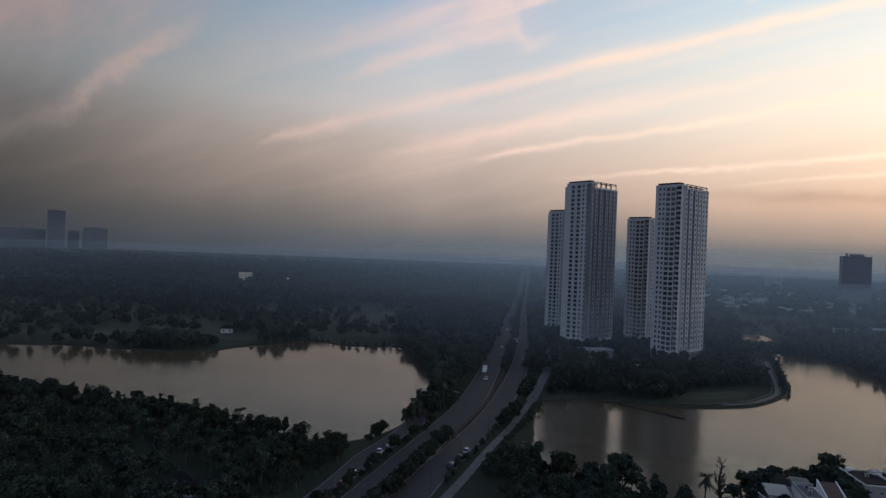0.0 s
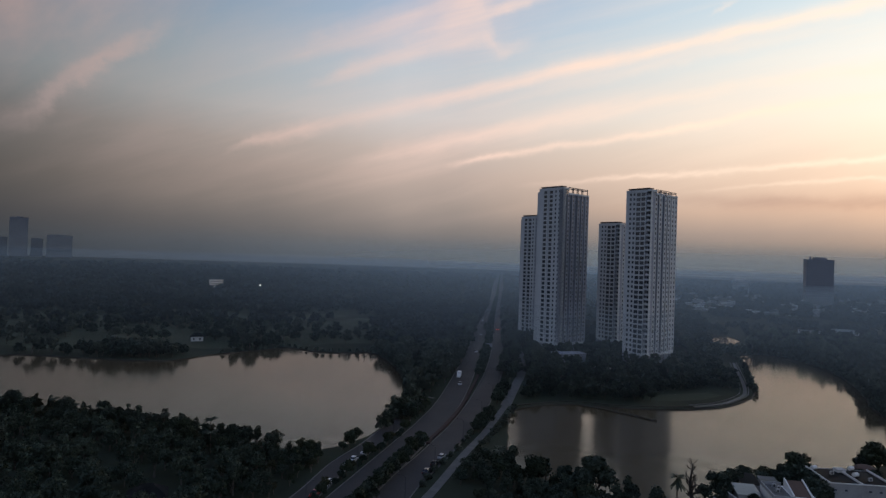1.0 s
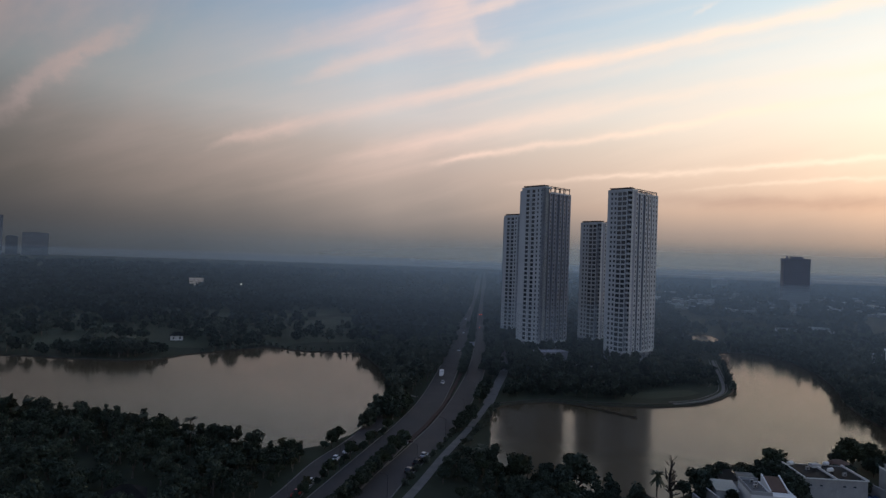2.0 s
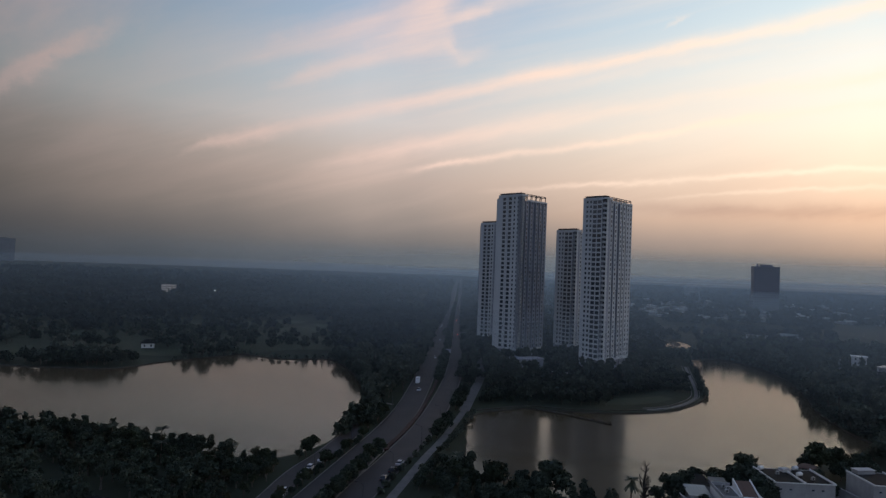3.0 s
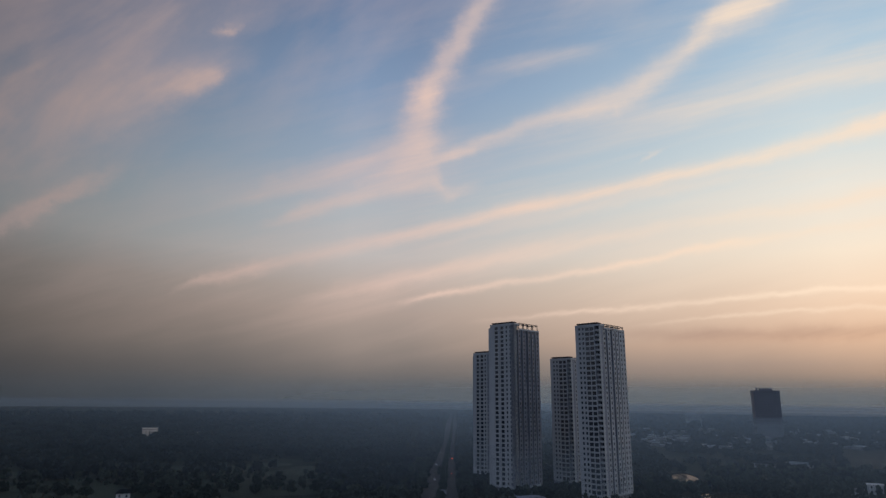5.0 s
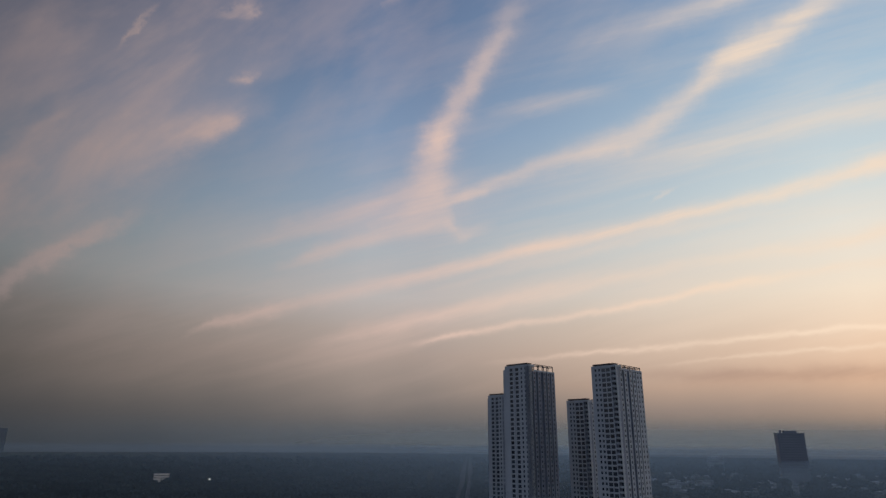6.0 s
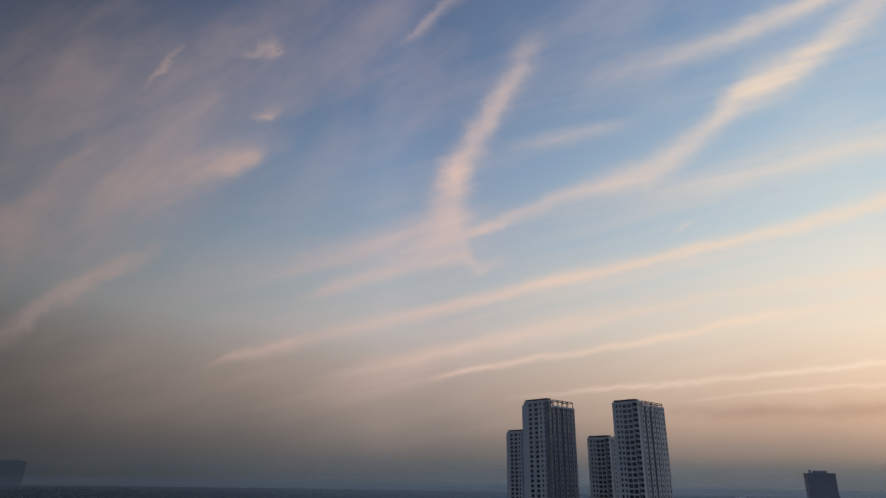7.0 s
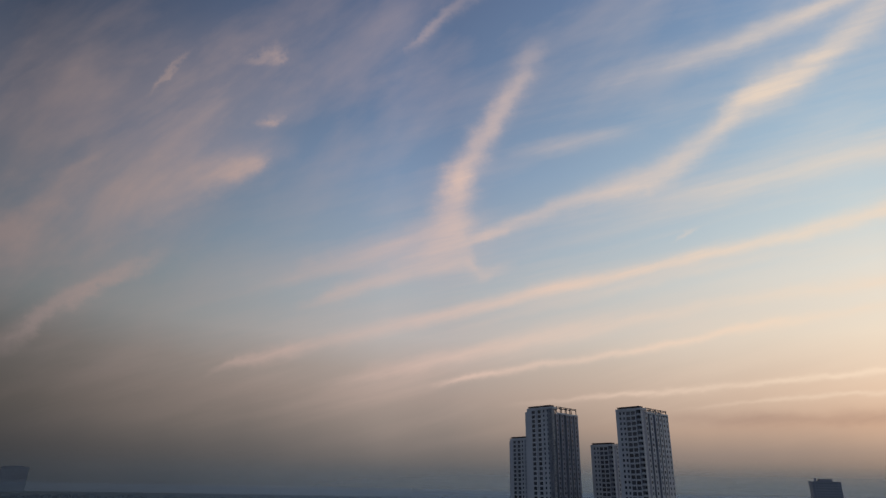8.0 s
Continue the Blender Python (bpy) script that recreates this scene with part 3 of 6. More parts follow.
def tower(name, label, corner, z0, floors, short, drop, singles, flank=3.0, long_wall=0, depth=34.0, width=18.6, turn=39.0, open_corner=False):
    """An apartment tower. Local x runs along its long face (y = 0), local y along its short face (x = 0)."""
    t = thing(name, label, "apartment tower", pose(corner[0], corner[1], 0, 0, 0, turn), group="apartment towers by the lake")
    top = z0 + floors * FLOOR
    top2 = top - drop
    cut = depth * 0.12
    body = Boxes()
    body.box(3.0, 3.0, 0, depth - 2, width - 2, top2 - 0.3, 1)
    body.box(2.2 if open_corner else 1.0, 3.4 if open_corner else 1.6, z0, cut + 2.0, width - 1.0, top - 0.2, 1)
    rest = {}
    count = 0

    def stretch(face, a, b, back, kind, ztop):
        """One upright strip of a facade: piers, spandrels and the wall behind the windows."""
        nonlocal count
        deep = 0.35
        # index 2 darkens a long face: its shade is put into the colour
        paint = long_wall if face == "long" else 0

        def slab(u0, u1, d0, d1, za, zb, mat):
            if face == "long":
                body.box(u0, d0, za, u1, d1, zb, mat)
            else:
                body.box(d0, u0, za, d1, u1, zb, mat)
        n = int(round((ztop - z0) / FLOOR))
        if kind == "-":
            # deep blank strips turn grey, with the recess shade in the colour
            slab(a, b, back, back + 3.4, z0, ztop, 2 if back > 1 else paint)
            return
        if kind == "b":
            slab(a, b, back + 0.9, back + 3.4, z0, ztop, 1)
            for k in range(n + 1):
                slab(a, b, back - 0.9, back + 0.9, z0 + k * FLOOR - 0.12, z0 + k * FLOOR + 0.12, 0)
                if k < n:
                    slab(a, b, back - 0.9, back - 0.75, z0 + k * FLOOR + 0.12, z0 + k * FLOOR + 1.05, 0)
            slab(a, a + 0.3, back - 0.9, back + 0.9, z0, ztop, paint)
        w = WIN_OF.get(kind, 1.9)
        h = WIN_H[w]
        mid = (a + b) / 2
        if kind != "b":
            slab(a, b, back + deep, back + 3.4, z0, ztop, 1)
            slab(a, mid - w / 2, back, back + deep, z0, ztop, paint)
            slab(mid + w / 2, b, back, back + deep, z0, ztop, paint)
        for k in range(n):
            z = z0 + k * FLOOR + (0.35 if w == 2.9 else 0.9)
            if kind != "b":
                slab(mid - w / 2, mid + w / 2, back, back + deep, z0 + k * FLOOR, z, paint)
                if z + h < z0 + (k + 1) * FLOOR:
                    slab(mid - w / 2, mid + w / 2, back, back + deep, z + h, z0 + (k + 1) * FLOOR, paint)
            d = back + (0.9 if kind == "b" else deep) - 0.004
            m = pose(mid, d, z) if face == "long" else pose(d, mid, z, 0, 0, -90)
            if count < singles and (face == "short" or count < singles):
                part("window", WINDOWS[w], t, m=m)
                count += 1
            else:
                rest.setdefault(w, []).append(m)
            # wall-mounted cooling unit below some windows
            if face == "long" and back > 1.0 and (k * 7 + int(a)) % 3 == 0:
                slab(mid - 0.45, mid + 0.45, back - 0.4, back - 0.01, z - 0.75, z - 0.15, 3)

    wide = width / 18.6
    for a, b, back, kind in short:
        stretch("short", a * wide, b * wide, back, kind, top)
    if open_corner:
        # balconies wrap the open corner; the walls start behind them
        body.box(2.2, 2.2, z0, 3.4, 3.4, top, 1)
        for k in range(floors):
            body.box(-0.05, -0.05, z0 + k * FLOOR - 0.13, 2.2, 0.07, z0 + k * FLOOR + 0.95, 0)
            body.box(0.0, 0.07, z0 + k * FLOOR - 0.13, 2.2, 0.2, z0 + k * FLOOR + 0.11, 0)
    for a, b, back, kind in LONG:
        if open_corner and a == 0:
            body.box(2.2, 0.1, z0, 3.4, 2.2, top, 2)
        elif b <= depth + 0.1:
            stretch("long", a, b, back, kind, top if b <= cut + 0.1 else top2)
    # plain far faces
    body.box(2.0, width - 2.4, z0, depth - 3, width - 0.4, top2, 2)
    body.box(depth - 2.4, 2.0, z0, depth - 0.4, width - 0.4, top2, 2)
    # the set-back plain flank beyond the short face
    body.box(1.6, width - 0.5, 0, 14.0, width + flank, top - 0.8, 0 if flank > 2 else 2)
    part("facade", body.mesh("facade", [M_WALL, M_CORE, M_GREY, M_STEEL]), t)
    # joined rest of the windows
    if rest:
        v, f, mi = [], [], []
        for w, ms in rest.items():
            me = WINDOWS[w]
            base = np.array([tuple(q.co) for q in me.vertices])
            faces = [tuple(p.vertices) for p in me.polygons]
            ids = [p.material_index for p in me.polygons]
            for m in ms:
                M = np.array(m)
                n = len(v)
                v += [tuple(r) for r in base @ M[:3, :3].T + M[:3, 3]]
                f += [tuple(n + k for k in q) for q in faces]
                mi += ids
        part("glazing", mesh_of("glazing", v, f, [M_GLASS, M_GREY], index=mi), t, kind="stuff")
    # crown: parapet, penthouse and steel frames on the roof
    crown = Boxes()
    crown.box(-0.25, -0.25, top, cut + 2.4, 0.1, top + 1.3, 0).box(-0.25, 0.1, top, 0.1, width - 0.1, top + 1.3, 0)
    crown.box(0.1, width - 0.4, top, cut + 2.4, width - 0.1, top + 1.3, 0).box(cut + 2.0, 0.1, top, cut + 2.4, width - 0.4, top + 1.3, 0)
    crown.box(cut + 2.4, 0.3, top2, depth - 0.4, 0.6, top2 + 1.1, 0).box(depth - 0.8, 0.6, top2, depth - 0.4, width - 0.4, top2 + 1.1, 0)
    part("parapet", crown.mesh("parapet", [M_WALL]), t)
    roof = Boxes()
    roof.box(0.1, 0.1, top - 0.25, cut + 2.0, width - 0.4, top + 0.15).box(cut + 2.4, 0.6, top2 - 0.25, depth - 0.8, width - 0.5, top2 + 0.1)
    part("roof", roof.mesh("roof", [M_ROOFDARK]), t, "dark flat roof")
    # roof block filled out; its dark brown holds the parapet's colour and shade
    pent = Boxes().box(0.9, 2.0, top + 0.15, cut + 1.6, width - 1.2, top + 2.0)
    pent.box(0.5, 1.6, top + 2.0, cut + 1.8, width - 0.8, top + 2.5)
    part("penthouse", pent.mesh("penthouse", [M_PARAPET_SHADE]), t, "dull brown roof block in the parapet's shaded tone")
    fr = Boxes()
    z = top2 + 1.1
    zt = top + 1.6
    for k in range(5):
        x = cut + 3.2 + k * (depth - cut - 5) / 4
        for y in (0.8, 6.0):
            fr.box(x, y, z - 1.0, x + 0.4, y + 0.4, zt)
        fr.box(x, 1.2, zt - 0.45, x + 0.4, 6.0, zt - 0.05)
    for y in (0.8, 6.0):
        fr.box(cut + 3.0, y, zt, depth - 1.2, y + 0.45, zt + 0.45)
    part("roof_frame", fr.mesh("roof_frame", [M_STEEL]), t, "dark steel pergola frame")
    # open ground storey on columns below a projecting ring
    base = Boxes().box(-0.8, -0.8, z0 - 0.9, depth * 0.9, width * 0.9, z0)
    part("ledge", base.mesh("ledge", [M_WALL]), t, "projecting concrete ledge")
    col = Boxes().box(-0.45, -0.45, 0, 0.45, 0.45, z0 - 0.9).mesh("column", [M_GREY])
    for k in range(5):
        part("column", col, t, m=pose(0.6 + k * 7.0, 0.4, 0))
    for k in range(1, 3):
        part("column", col, t, m=pose(0.6, 0.4 + k * 7.0, 0))
    return t


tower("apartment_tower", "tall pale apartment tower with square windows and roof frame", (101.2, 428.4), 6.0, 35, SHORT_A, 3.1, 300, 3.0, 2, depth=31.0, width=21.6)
tower("apartment_tower", "tall pale apartment tower with balconies up its corner", (145.3, 380.4), 7.0, 33, SHORT_B, 1.4, 300, 1.0, width=17.6, open_corner=True)
tower("apartment_tower", "lower pale apartment tower behind the taller ones", (151.5, 457.5), 6.0, 28, SHORT_B, 1.4, 300, 1.0, open_corner=True)
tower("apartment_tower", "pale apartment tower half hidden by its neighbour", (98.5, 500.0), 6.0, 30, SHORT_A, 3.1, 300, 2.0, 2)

# ---------------------------------------------------------------- trees


def leaf_cloud(rng, centres, radii, n, size, squash=0.8):
    """Small bent leaf sprays scattered through the shells of several lobes."""
    k = rng.integers(0, len(centres), n)
    d = rng.normal(size=(n, 3))
    d /= np.linalg.norm(d, axis=1)[:, None]
    r = radii[k] * (0.55 + 0.5 * rng.random(n) ** 0.6)
    p = centres[k] + d * r[:, None] * np.array([1, 1, squash])
    a = rng.normal(size=(n, 3))
    a /= np.linalg.norm(a, axis=1)[:, None]
    b = np.cross(a, d + rng.normal(size=(n, 3)) * 0.5)
    b /= np.linalg.norm(b, axis=1)[:, None]
    s = size * (0.6 + 0.8 * rng.random(n))[:, None]
    a, b = a * s, b * s * 0.7
    c = np.cross(a, b)
    c = c / np.linalg.norm(c, axis=1)[:, None] * s * 0.3
    v = np.stack([p - a, p - b + c * 0.4, p + a, p + b + c * 0.4], 1).reshape(-1, 3)
    i = np.arange(n)[:, None] * 4
    f = np.concatenate([i + [0, 1, 2], i + [0, 2, 3]], 0)
    return v, f


def limb(v, f, p, q, r0, r1, sides=6):
    p, q = Vector(p), Vector(q)
    t = (q - p).normalized()
    x = t.orthogonal().normalized()
    y = t.cross(x)
    n = len(v)
    for c, r in ((p, r0), (q, r1)):
        v += [tuple(c + (x * math.cos(k * math.tau / sides) + y * math.sin(k * math.tau / sides)) * r) for k in range(sides)]
    f += [(n + k, n + (k + 1) % sides, n + sides + (k + 1) % sides, n + sides + k) for k in range(sides)]
    f.append(tuple(n + sides + k for k in range(sides)))


def broadleaf(seed, h, spread, leaf, trunk_share=0.35, lobes=9, n=900, tall=False, coarse=1.0):
    """Trunk and crown meshes of a tree h metres high."""
    rng = np.random.default_rng(seed)
    base = h * trunk_share
    cs, rs = [], []
    for k in range(lobes):
        a = rng.random() * math.tau
        u = rng.random()
        zz = base + (h - base) * (0.25 + 0.6 * u)
        wide = spread * (1.0 - 0.75 * max(0, u - 0.35)) * (0.75 if not tall else 0.5)
        rr = wide * rng.random() ** 0.5
        cs.append((rr * math.cos(a), rr * math.sin(a), zz))
        rs.append((0.28 + 0.22 * rng.random()) * spread * (0.8 if tall else 1.0))
    if coarse > 2:
        n_limbs, sides = 0, 3
    else:
        n_limbs, sides = (6 if coarse < 1.1 else 3), (6 if coarse < 1.1 else 4)
    v, f = leaf_cloud(rng, np.array(cs), np.array(rs), n, (0.42 * spread / 3.5 + 0.18) * coarse)
    crown = tri_mesh("crown", v, f, [leaf])
    tv, tf = [], []
    lean = Vector(((rng.random() - 0.5) * 0.6, (rng.random() - 0.5) * 0.6, base * 1.2))
    limb(tv, tf, (0, 0, -0.3), lean, 0.035 * h, 0.022 * h, sides)
    for c in cs[:n_limbs]:
        limb(tv, tf, lean * (0.7 + 0.3 * rng.random()), c, 0.016 * h, 0.005 * h, min(sides, 5))
    return mesh_of("trunk", tv, tf, M_BARK), crown


def palm(seed, h, reach=1.0, skirt=0):
    rng = np.random.default_rng(seed)
    tv, tf = [], []
    pts = [Vector((math.sin(k / 5) * 0.5, 0, h * k / 5 - (0.3 if k == 0 else 0))) for k in range(6)]
    for a, b in zip(pts, pts[1:]):
        limb(tv, tf, a, b, 0.2, 0.17)
    topp = pts[-1]
    v, f = [], []
    for k in range(16 + skirt):
        az = k * math.tau / 16 + rng.random() * 0.3
        rise = 0.2 + rng.random() * 0.9 if k < 16 else -1.1 - rng.random() * 0.35
        ln = (2.6 + rng.random() * 0.8) * reach
        prev = None
        for s in range(7):
            u = s / 6
            x = ln * u * math.cos(rise * (1 - u))
            z = math.sin(rise) * ln * u - 1.9 * reach * u * u * (1.2 - abs(rise) * 0.5)
            c = topp + Vector((math.cos(az) * x, math.sin(az) * x, z))
            w = 0.55 * reach * math.sin(min(1, u + 0.15) * math.pi * 0.9) + 0.04
            side = Vector((-math.sin(az), math.cos(az), 0)) * w
            n = len(v)
            v += [tuple(c - side - Vector((0, 0, w * 0.45))), tuple(c), tuple(c + side - Vector((0, 0, w * 0.45)))]
            if prev is not None and s % 1 == 0:
                f += [(prev, prev + 1, n + 1, n), (prev + 1, prev + 2, n + 2, n + 1)]
            prev = n
    return mesh_of("trunk", tv, tf, M_BARK), mesh_of("fronds", v, f, M_PALM)


TREE_LABELS = {
    "round": "dark green broad-crowned tree", "tall": "slim dark tree with ragged crown", "dry": "yellowish thin-leaved tree",
    "small": "small bushy dark tree", "palm": "palm with drooping fronds", "tall_palm": "tall palm with a skirt of dead fronds", "ball": "dense round-headed dark tree",
}
KINDS = {
    "round": [broadleaf(11 + k, 9.0, 4.2, M_LEAF, 0.3, 16, 1500, coarse=0.68) for k in range(4)],
    "tall": [broadleaf(31 + k, 10.5, 2.8, M_LEAF_DARK, 0.2, 16, 1200, True, coarse=0.68) for k in range(3)],
    "dry": [broadleaf(51 + k, 7.5, 2.8, M_LEAF_DRY, 0.4, 9, 600, coarse=0.62) for k in range(2)],
    "small": [broadleaf(61 + k, 5.0, 2.6, M_LEAF_DARK, 0.15, 11, 900, coarse=0.7) for k in range(3)],
    "ball": [broadleaf(71 + k, 8.0, 3.9, M_LEAF_DARK, 0.15, 20, 1900, coarse=0.68) for k in range(2)],
    "tall_palm": [palm(95, 10.6, 0.68, 22)],
    "palm": [palm(81 + k, 7.0 + k) for k in range(2)],
}
# the same trees with fewer, larger sprays and mostly haze-paled leaves, for woods farther off
for k, args in (("mid_round", (9.0, 4.3, M_LEAF_HAZED, 0.2, 14, 330)), ("mid_tall", (10.5, 3.0, M_LEAF_HAZED, 0.12, 14, 300, True)), ("mid_ball", (8.0, 4.0, M_LEAF_DARK, 0.1, 15, 340)),
                ("mid_small", (5.0, 2.6, M_LEAF_HAZED, 0.08, 9, 200))):
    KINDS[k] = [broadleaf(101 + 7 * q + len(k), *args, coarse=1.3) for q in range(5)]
KINDS["bush"] = [broadleaf(401 + q, 3.2, 2.2, M_LEAF_HAZED, 0.02, 6, 70, coarse=2.1) for q in range(3)]
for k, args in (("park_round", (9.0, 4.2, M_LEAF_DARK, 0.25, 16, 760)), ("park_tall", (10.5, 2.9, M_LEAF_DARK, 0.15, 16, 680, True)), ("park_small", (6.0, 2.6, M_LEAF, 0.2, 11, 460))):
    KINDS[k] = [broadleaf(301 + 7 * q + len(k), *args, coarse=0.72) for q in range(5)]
# the farthest crowns, in the canopy colour that holds the haze
for k, args in (("far_round", (9.0, 5.0, M_FOREST_HAZED, 0.1, 8, 62)), ("far_tall", (10.0, 4.0, M_FOREST_HAZED, 0.05, 8, 52, True)), ("haze_round", (9.0, 6.0, M_FOREST_HAZED, 0.05, 6, 26))):
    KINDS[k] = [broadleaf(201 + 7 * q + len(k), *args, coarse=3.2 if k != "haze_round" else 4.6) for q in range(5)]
tree_rng = random.Random(5)
TREES = 0


def tree(kind, x, y, s=1.0, where=""):
    global TREES
    TREES += 1
    tr, cr = tree_rng.choice(KINDS[kind])
    t = thing("palm_tree" if "palm" in kind else "tree", TREE_LABELS[kind] + where, "palm" if "palm" in kind else "tree",
              pose(x, y, 0, 0, 0, tree_rng.random() * 360) @ Matrix.Scale(s, 4), group="trees" + where)
    part("trunk", tr, t)
    part("fronds" if "palm" in kind else "crown", cr, t)
    return t


LAKE_BOXES = [(min(p[0] for p in k) - 3, max(p[0] for p in k) + 3, min(p[1] for p in k) - 3, max(p[1] for p in k) + 3) for k in LAKES]
WAYS = {k: np.array([(p.x, p.y) for p in line]) for k, line in (("road", LEFT_WAY + RIGHT_WAY), ("path", PATH + LAKE_PATH + FRONT_WAY + SERVICE_WAY), ("promenade", PROMENADE))}


def dry_land(x, y, margin=2.5):
    for lake, (x0, x1, y0, y1) in zip(LAKES, LAKE_BOXES):
        if x0 < x < x1 and y0 < y < y1:
            for ox, oy in ((0, 0), (margin, 0), (-margin, 0), (0, margin), (0, -margin)):
                if inside(lake, x + ox, y + oy):
                    return False
    return True


def near_way(way, x, y, d):
    return ((WAYS[way] - (x, y)) ** 2).sum(1).min() < d * d


# plots of buildings: x, y, radius
KEEP_OUT = [(103, 443, 20), (154, 398, 20), (155, 470, 22), (100, 515, 22), (100, 391, 11), (395, 580, 16), (340, 407, 11), (281, 320, 10),
            (100, 158, 10), (88, 160, 7), (116, 164, 12), (142, 164, 12), (128, 164, 10), (-328, 1040, 45), (-152, 436, 14), (-63, 154, 9), (268, 520, 24), (284, 548, 20), (262, 492, 18), (250, 474, 15), (240, 456, 9), (246, 496, 14)]


def clear(x, y, d=6.5):
    return not near_way("road", x, y, d) and not near_way("path", x, y, d * 0.6) and not near_way("promenade", x, y, d * 0.5) \
        and all((x - a) ** 2 + (y - b) ** 2 > r * r for a, b, r in KEEP_OUT) and dry_land(x, y)


def scatter(poly, n, gap, d=6.5):
    """Random clear spots in a plot, at least a gap apart."""
    xs, ys = [p[0] for p in poly], [p[1] for p in poly]
    put, tries, cells = [], 0, {}
    while len(put) < n and tries < n * 30:
        tries += 1
        x, y = tree_rng.uniform(min(xs), max(xs)), tree_rng.uniform(min(ys), max(ys))
        if not inside(poly, x, y):
            continue
        cx, cy = int(x // gap), int(y // gap)
        if any((x - a) ** 2 + (y - b) ** 2 < gap * gap for i in (-1, 0, 1) for j in (-1, 0, 1) for a, b in cells.get((cx + i, cy + j), ())):
            continue
        if not clear(x, y, d):
            continue
        cells.setdefault((cx, cy), []).append((x, y))
        put.append((x, y))
    return put


def grove(poly, n, kinds, smin, smax, gap, where, d=6.5):
    for x, y in scatter(poly, n, gap, d):
        tree(tree_rng.choice(kinds), x, y, tree_rng.uniform(smin, smax), where)


def thicket(name, label, spots, kinds, smin, smax):
    """Trees that stand too thick to count: leaf crowns and trunks joined in one mesh."""
    V, F, I, n, cache = [], [], [], 0, {}
    for x, y in spots:
        kind = tree_rng.choice(kinds)
        k = tree_rng.randrange(len(KINDS[kind]))
        if (kind, k) not in cache:
            res = []
            for me in KINDS[kind][k]:
                co = np.empty(len(me.vertices) * 3)
                me.vertices.foreach_get("co", co)
                tris = np.array([(p.vertices[0], p.vertices[q], p.vertices[q + 1]) for p in me.polygons for q in range(1, len(p.vertices) - 1)])
                res.append((co.reshape(-1, 3), tris, THICKET_MATS.index(me.materials[0])))
            cache[kind, k] = res
        s, a = tree_rng.uniform(smin, smax), tree_rng.random() * math.tau
        rot = np.array([[math.cos(a), -math.sin(a), 0], [math.sin(a), math.cos(a), 0], [0, 0, 1]]) * s
        for co, tris, m in cache[kind, k]:
            V.append(co @ rot.T + np.array([x, y, 0]))
            F.append(tris + n)
            I.append(np.full(len(tris), m))
            n += len(co)
    ob = new(name, tri_mesh(name, np.concatenate(V), np.concatenate(F), THICKET_MATS, np.concatenate(I)))
    return tagged(ob, label, "woods", kind="stuff")


THICKET_MATS = [M_LEAF, M_LEAF_DARK, M_LEAF_DRY, M_BARK, M_PALM, M_FOREST_HAZED, M_LEAF_HAZED]

# the park on the near side of the lake
GROVE_PARK = [(-240, 262), (-182, 241), (-152, 230), (-112, 212), (-70, 194), (-42, 176), (-46, 150), (-58, 112), (-170, 112), (-240, 200)]
SHORE_PARK = [(-235, 275), (-180, 256), (-150, 246), (-110, 230), (-68, 211), (-40, 194), (-36, 178), (-70, 194), (-112, 212), (-152, 230), (-182, 241), (-240, 262)]
grove([(-180, 256), (-150, 246), (-110, 229), (-68, 210), (-40, 193), (-36, 176), (-70, 196), (-112, 214), (-152, 232), (-182, 243)], 60,
      ["round", "tall", "small", "tall", "dry", "round", "palm"], 0.52, 0.8, 3.2, " in the park by the lake")
grove([(-34, 186), (-36, 196), (-27, 199), (-18, 209), (-18, 204), (-25, 192), (-30, 178)], 14, ["dry", "small", "dry", "round"], 0.45, 0.7, 2.6, " by the lakeside road", 5.0)
thicket("park_thicket", "dense dark park trees beside the lake", scatter(GROVE_PARK, 430, 3.8), ["park_round", "park_tall", "park_round", "park_tall", "park_round"], 0.62, 0.95)
thicket("shore_park_thicket", "dark park trees and shrubs close to the lake", scatter(SHORE_PARK, 150, 3.2), ["park_round", "park_tall", "park_small", "dry"], 0.55, 0.85)
for x, y, s in ((-66, 207, 0.85), (-62, 204, 0.7), (-55, 200, 0.8), (-51, 199, 0.7), (-84, 215, 0.7), (-104, 224, 0.65), (-132, 235, 0.7)):
    tree("palm", x, y, s, " on the park shore")
thicket("verge_thicket", "dark bushy trees between park and road", scatter([(-35, 196), (-26, 186), (-31, 168), (-36, 150), (-46, 118), (-66, 118), (-58, 160), (-44, 186)], 70, 3.0, 5.0),
        ["park_small", "park_round", "dry", "park_tall"], 0.45, 0.75)
# trees on the strips between the three roads, then on the verges
for k, p in enumerate(smooth_line([(-19.5, 131), (-10.2, 160), (-4.4, 180), (1.5, 198), (3.6, 205)], 3.4)):
    tree(("round", "ball", "small")[k % 3], p.x + tree_rng.uniform(-0.5, 0.5), p.y, tree_rng.uniform(0.5, 0.68) if k % 3 < 2 else 0.9, " between the carriageways")
for k, p in enumerate(smooth_line([(-33, 128), (-21.6, 164), (-15, 184), (-7.5, 205), (-2, 222)], 3.6)):
    tree(("small", "round", "dry", "small")[k % 4], p.x + tree_rng.uniform(-0.4, 0.4), p.y, tree_rng.uniform(0.42, 0.6), " beside the lakeside road")
grove([(-8, 232), (-5, 250), (-2, 262), (8, 262), (1, 238)], 9, ["ball", "round"], 0.6, 0.8, 3.5, " on the lakeside verge", 6.0)
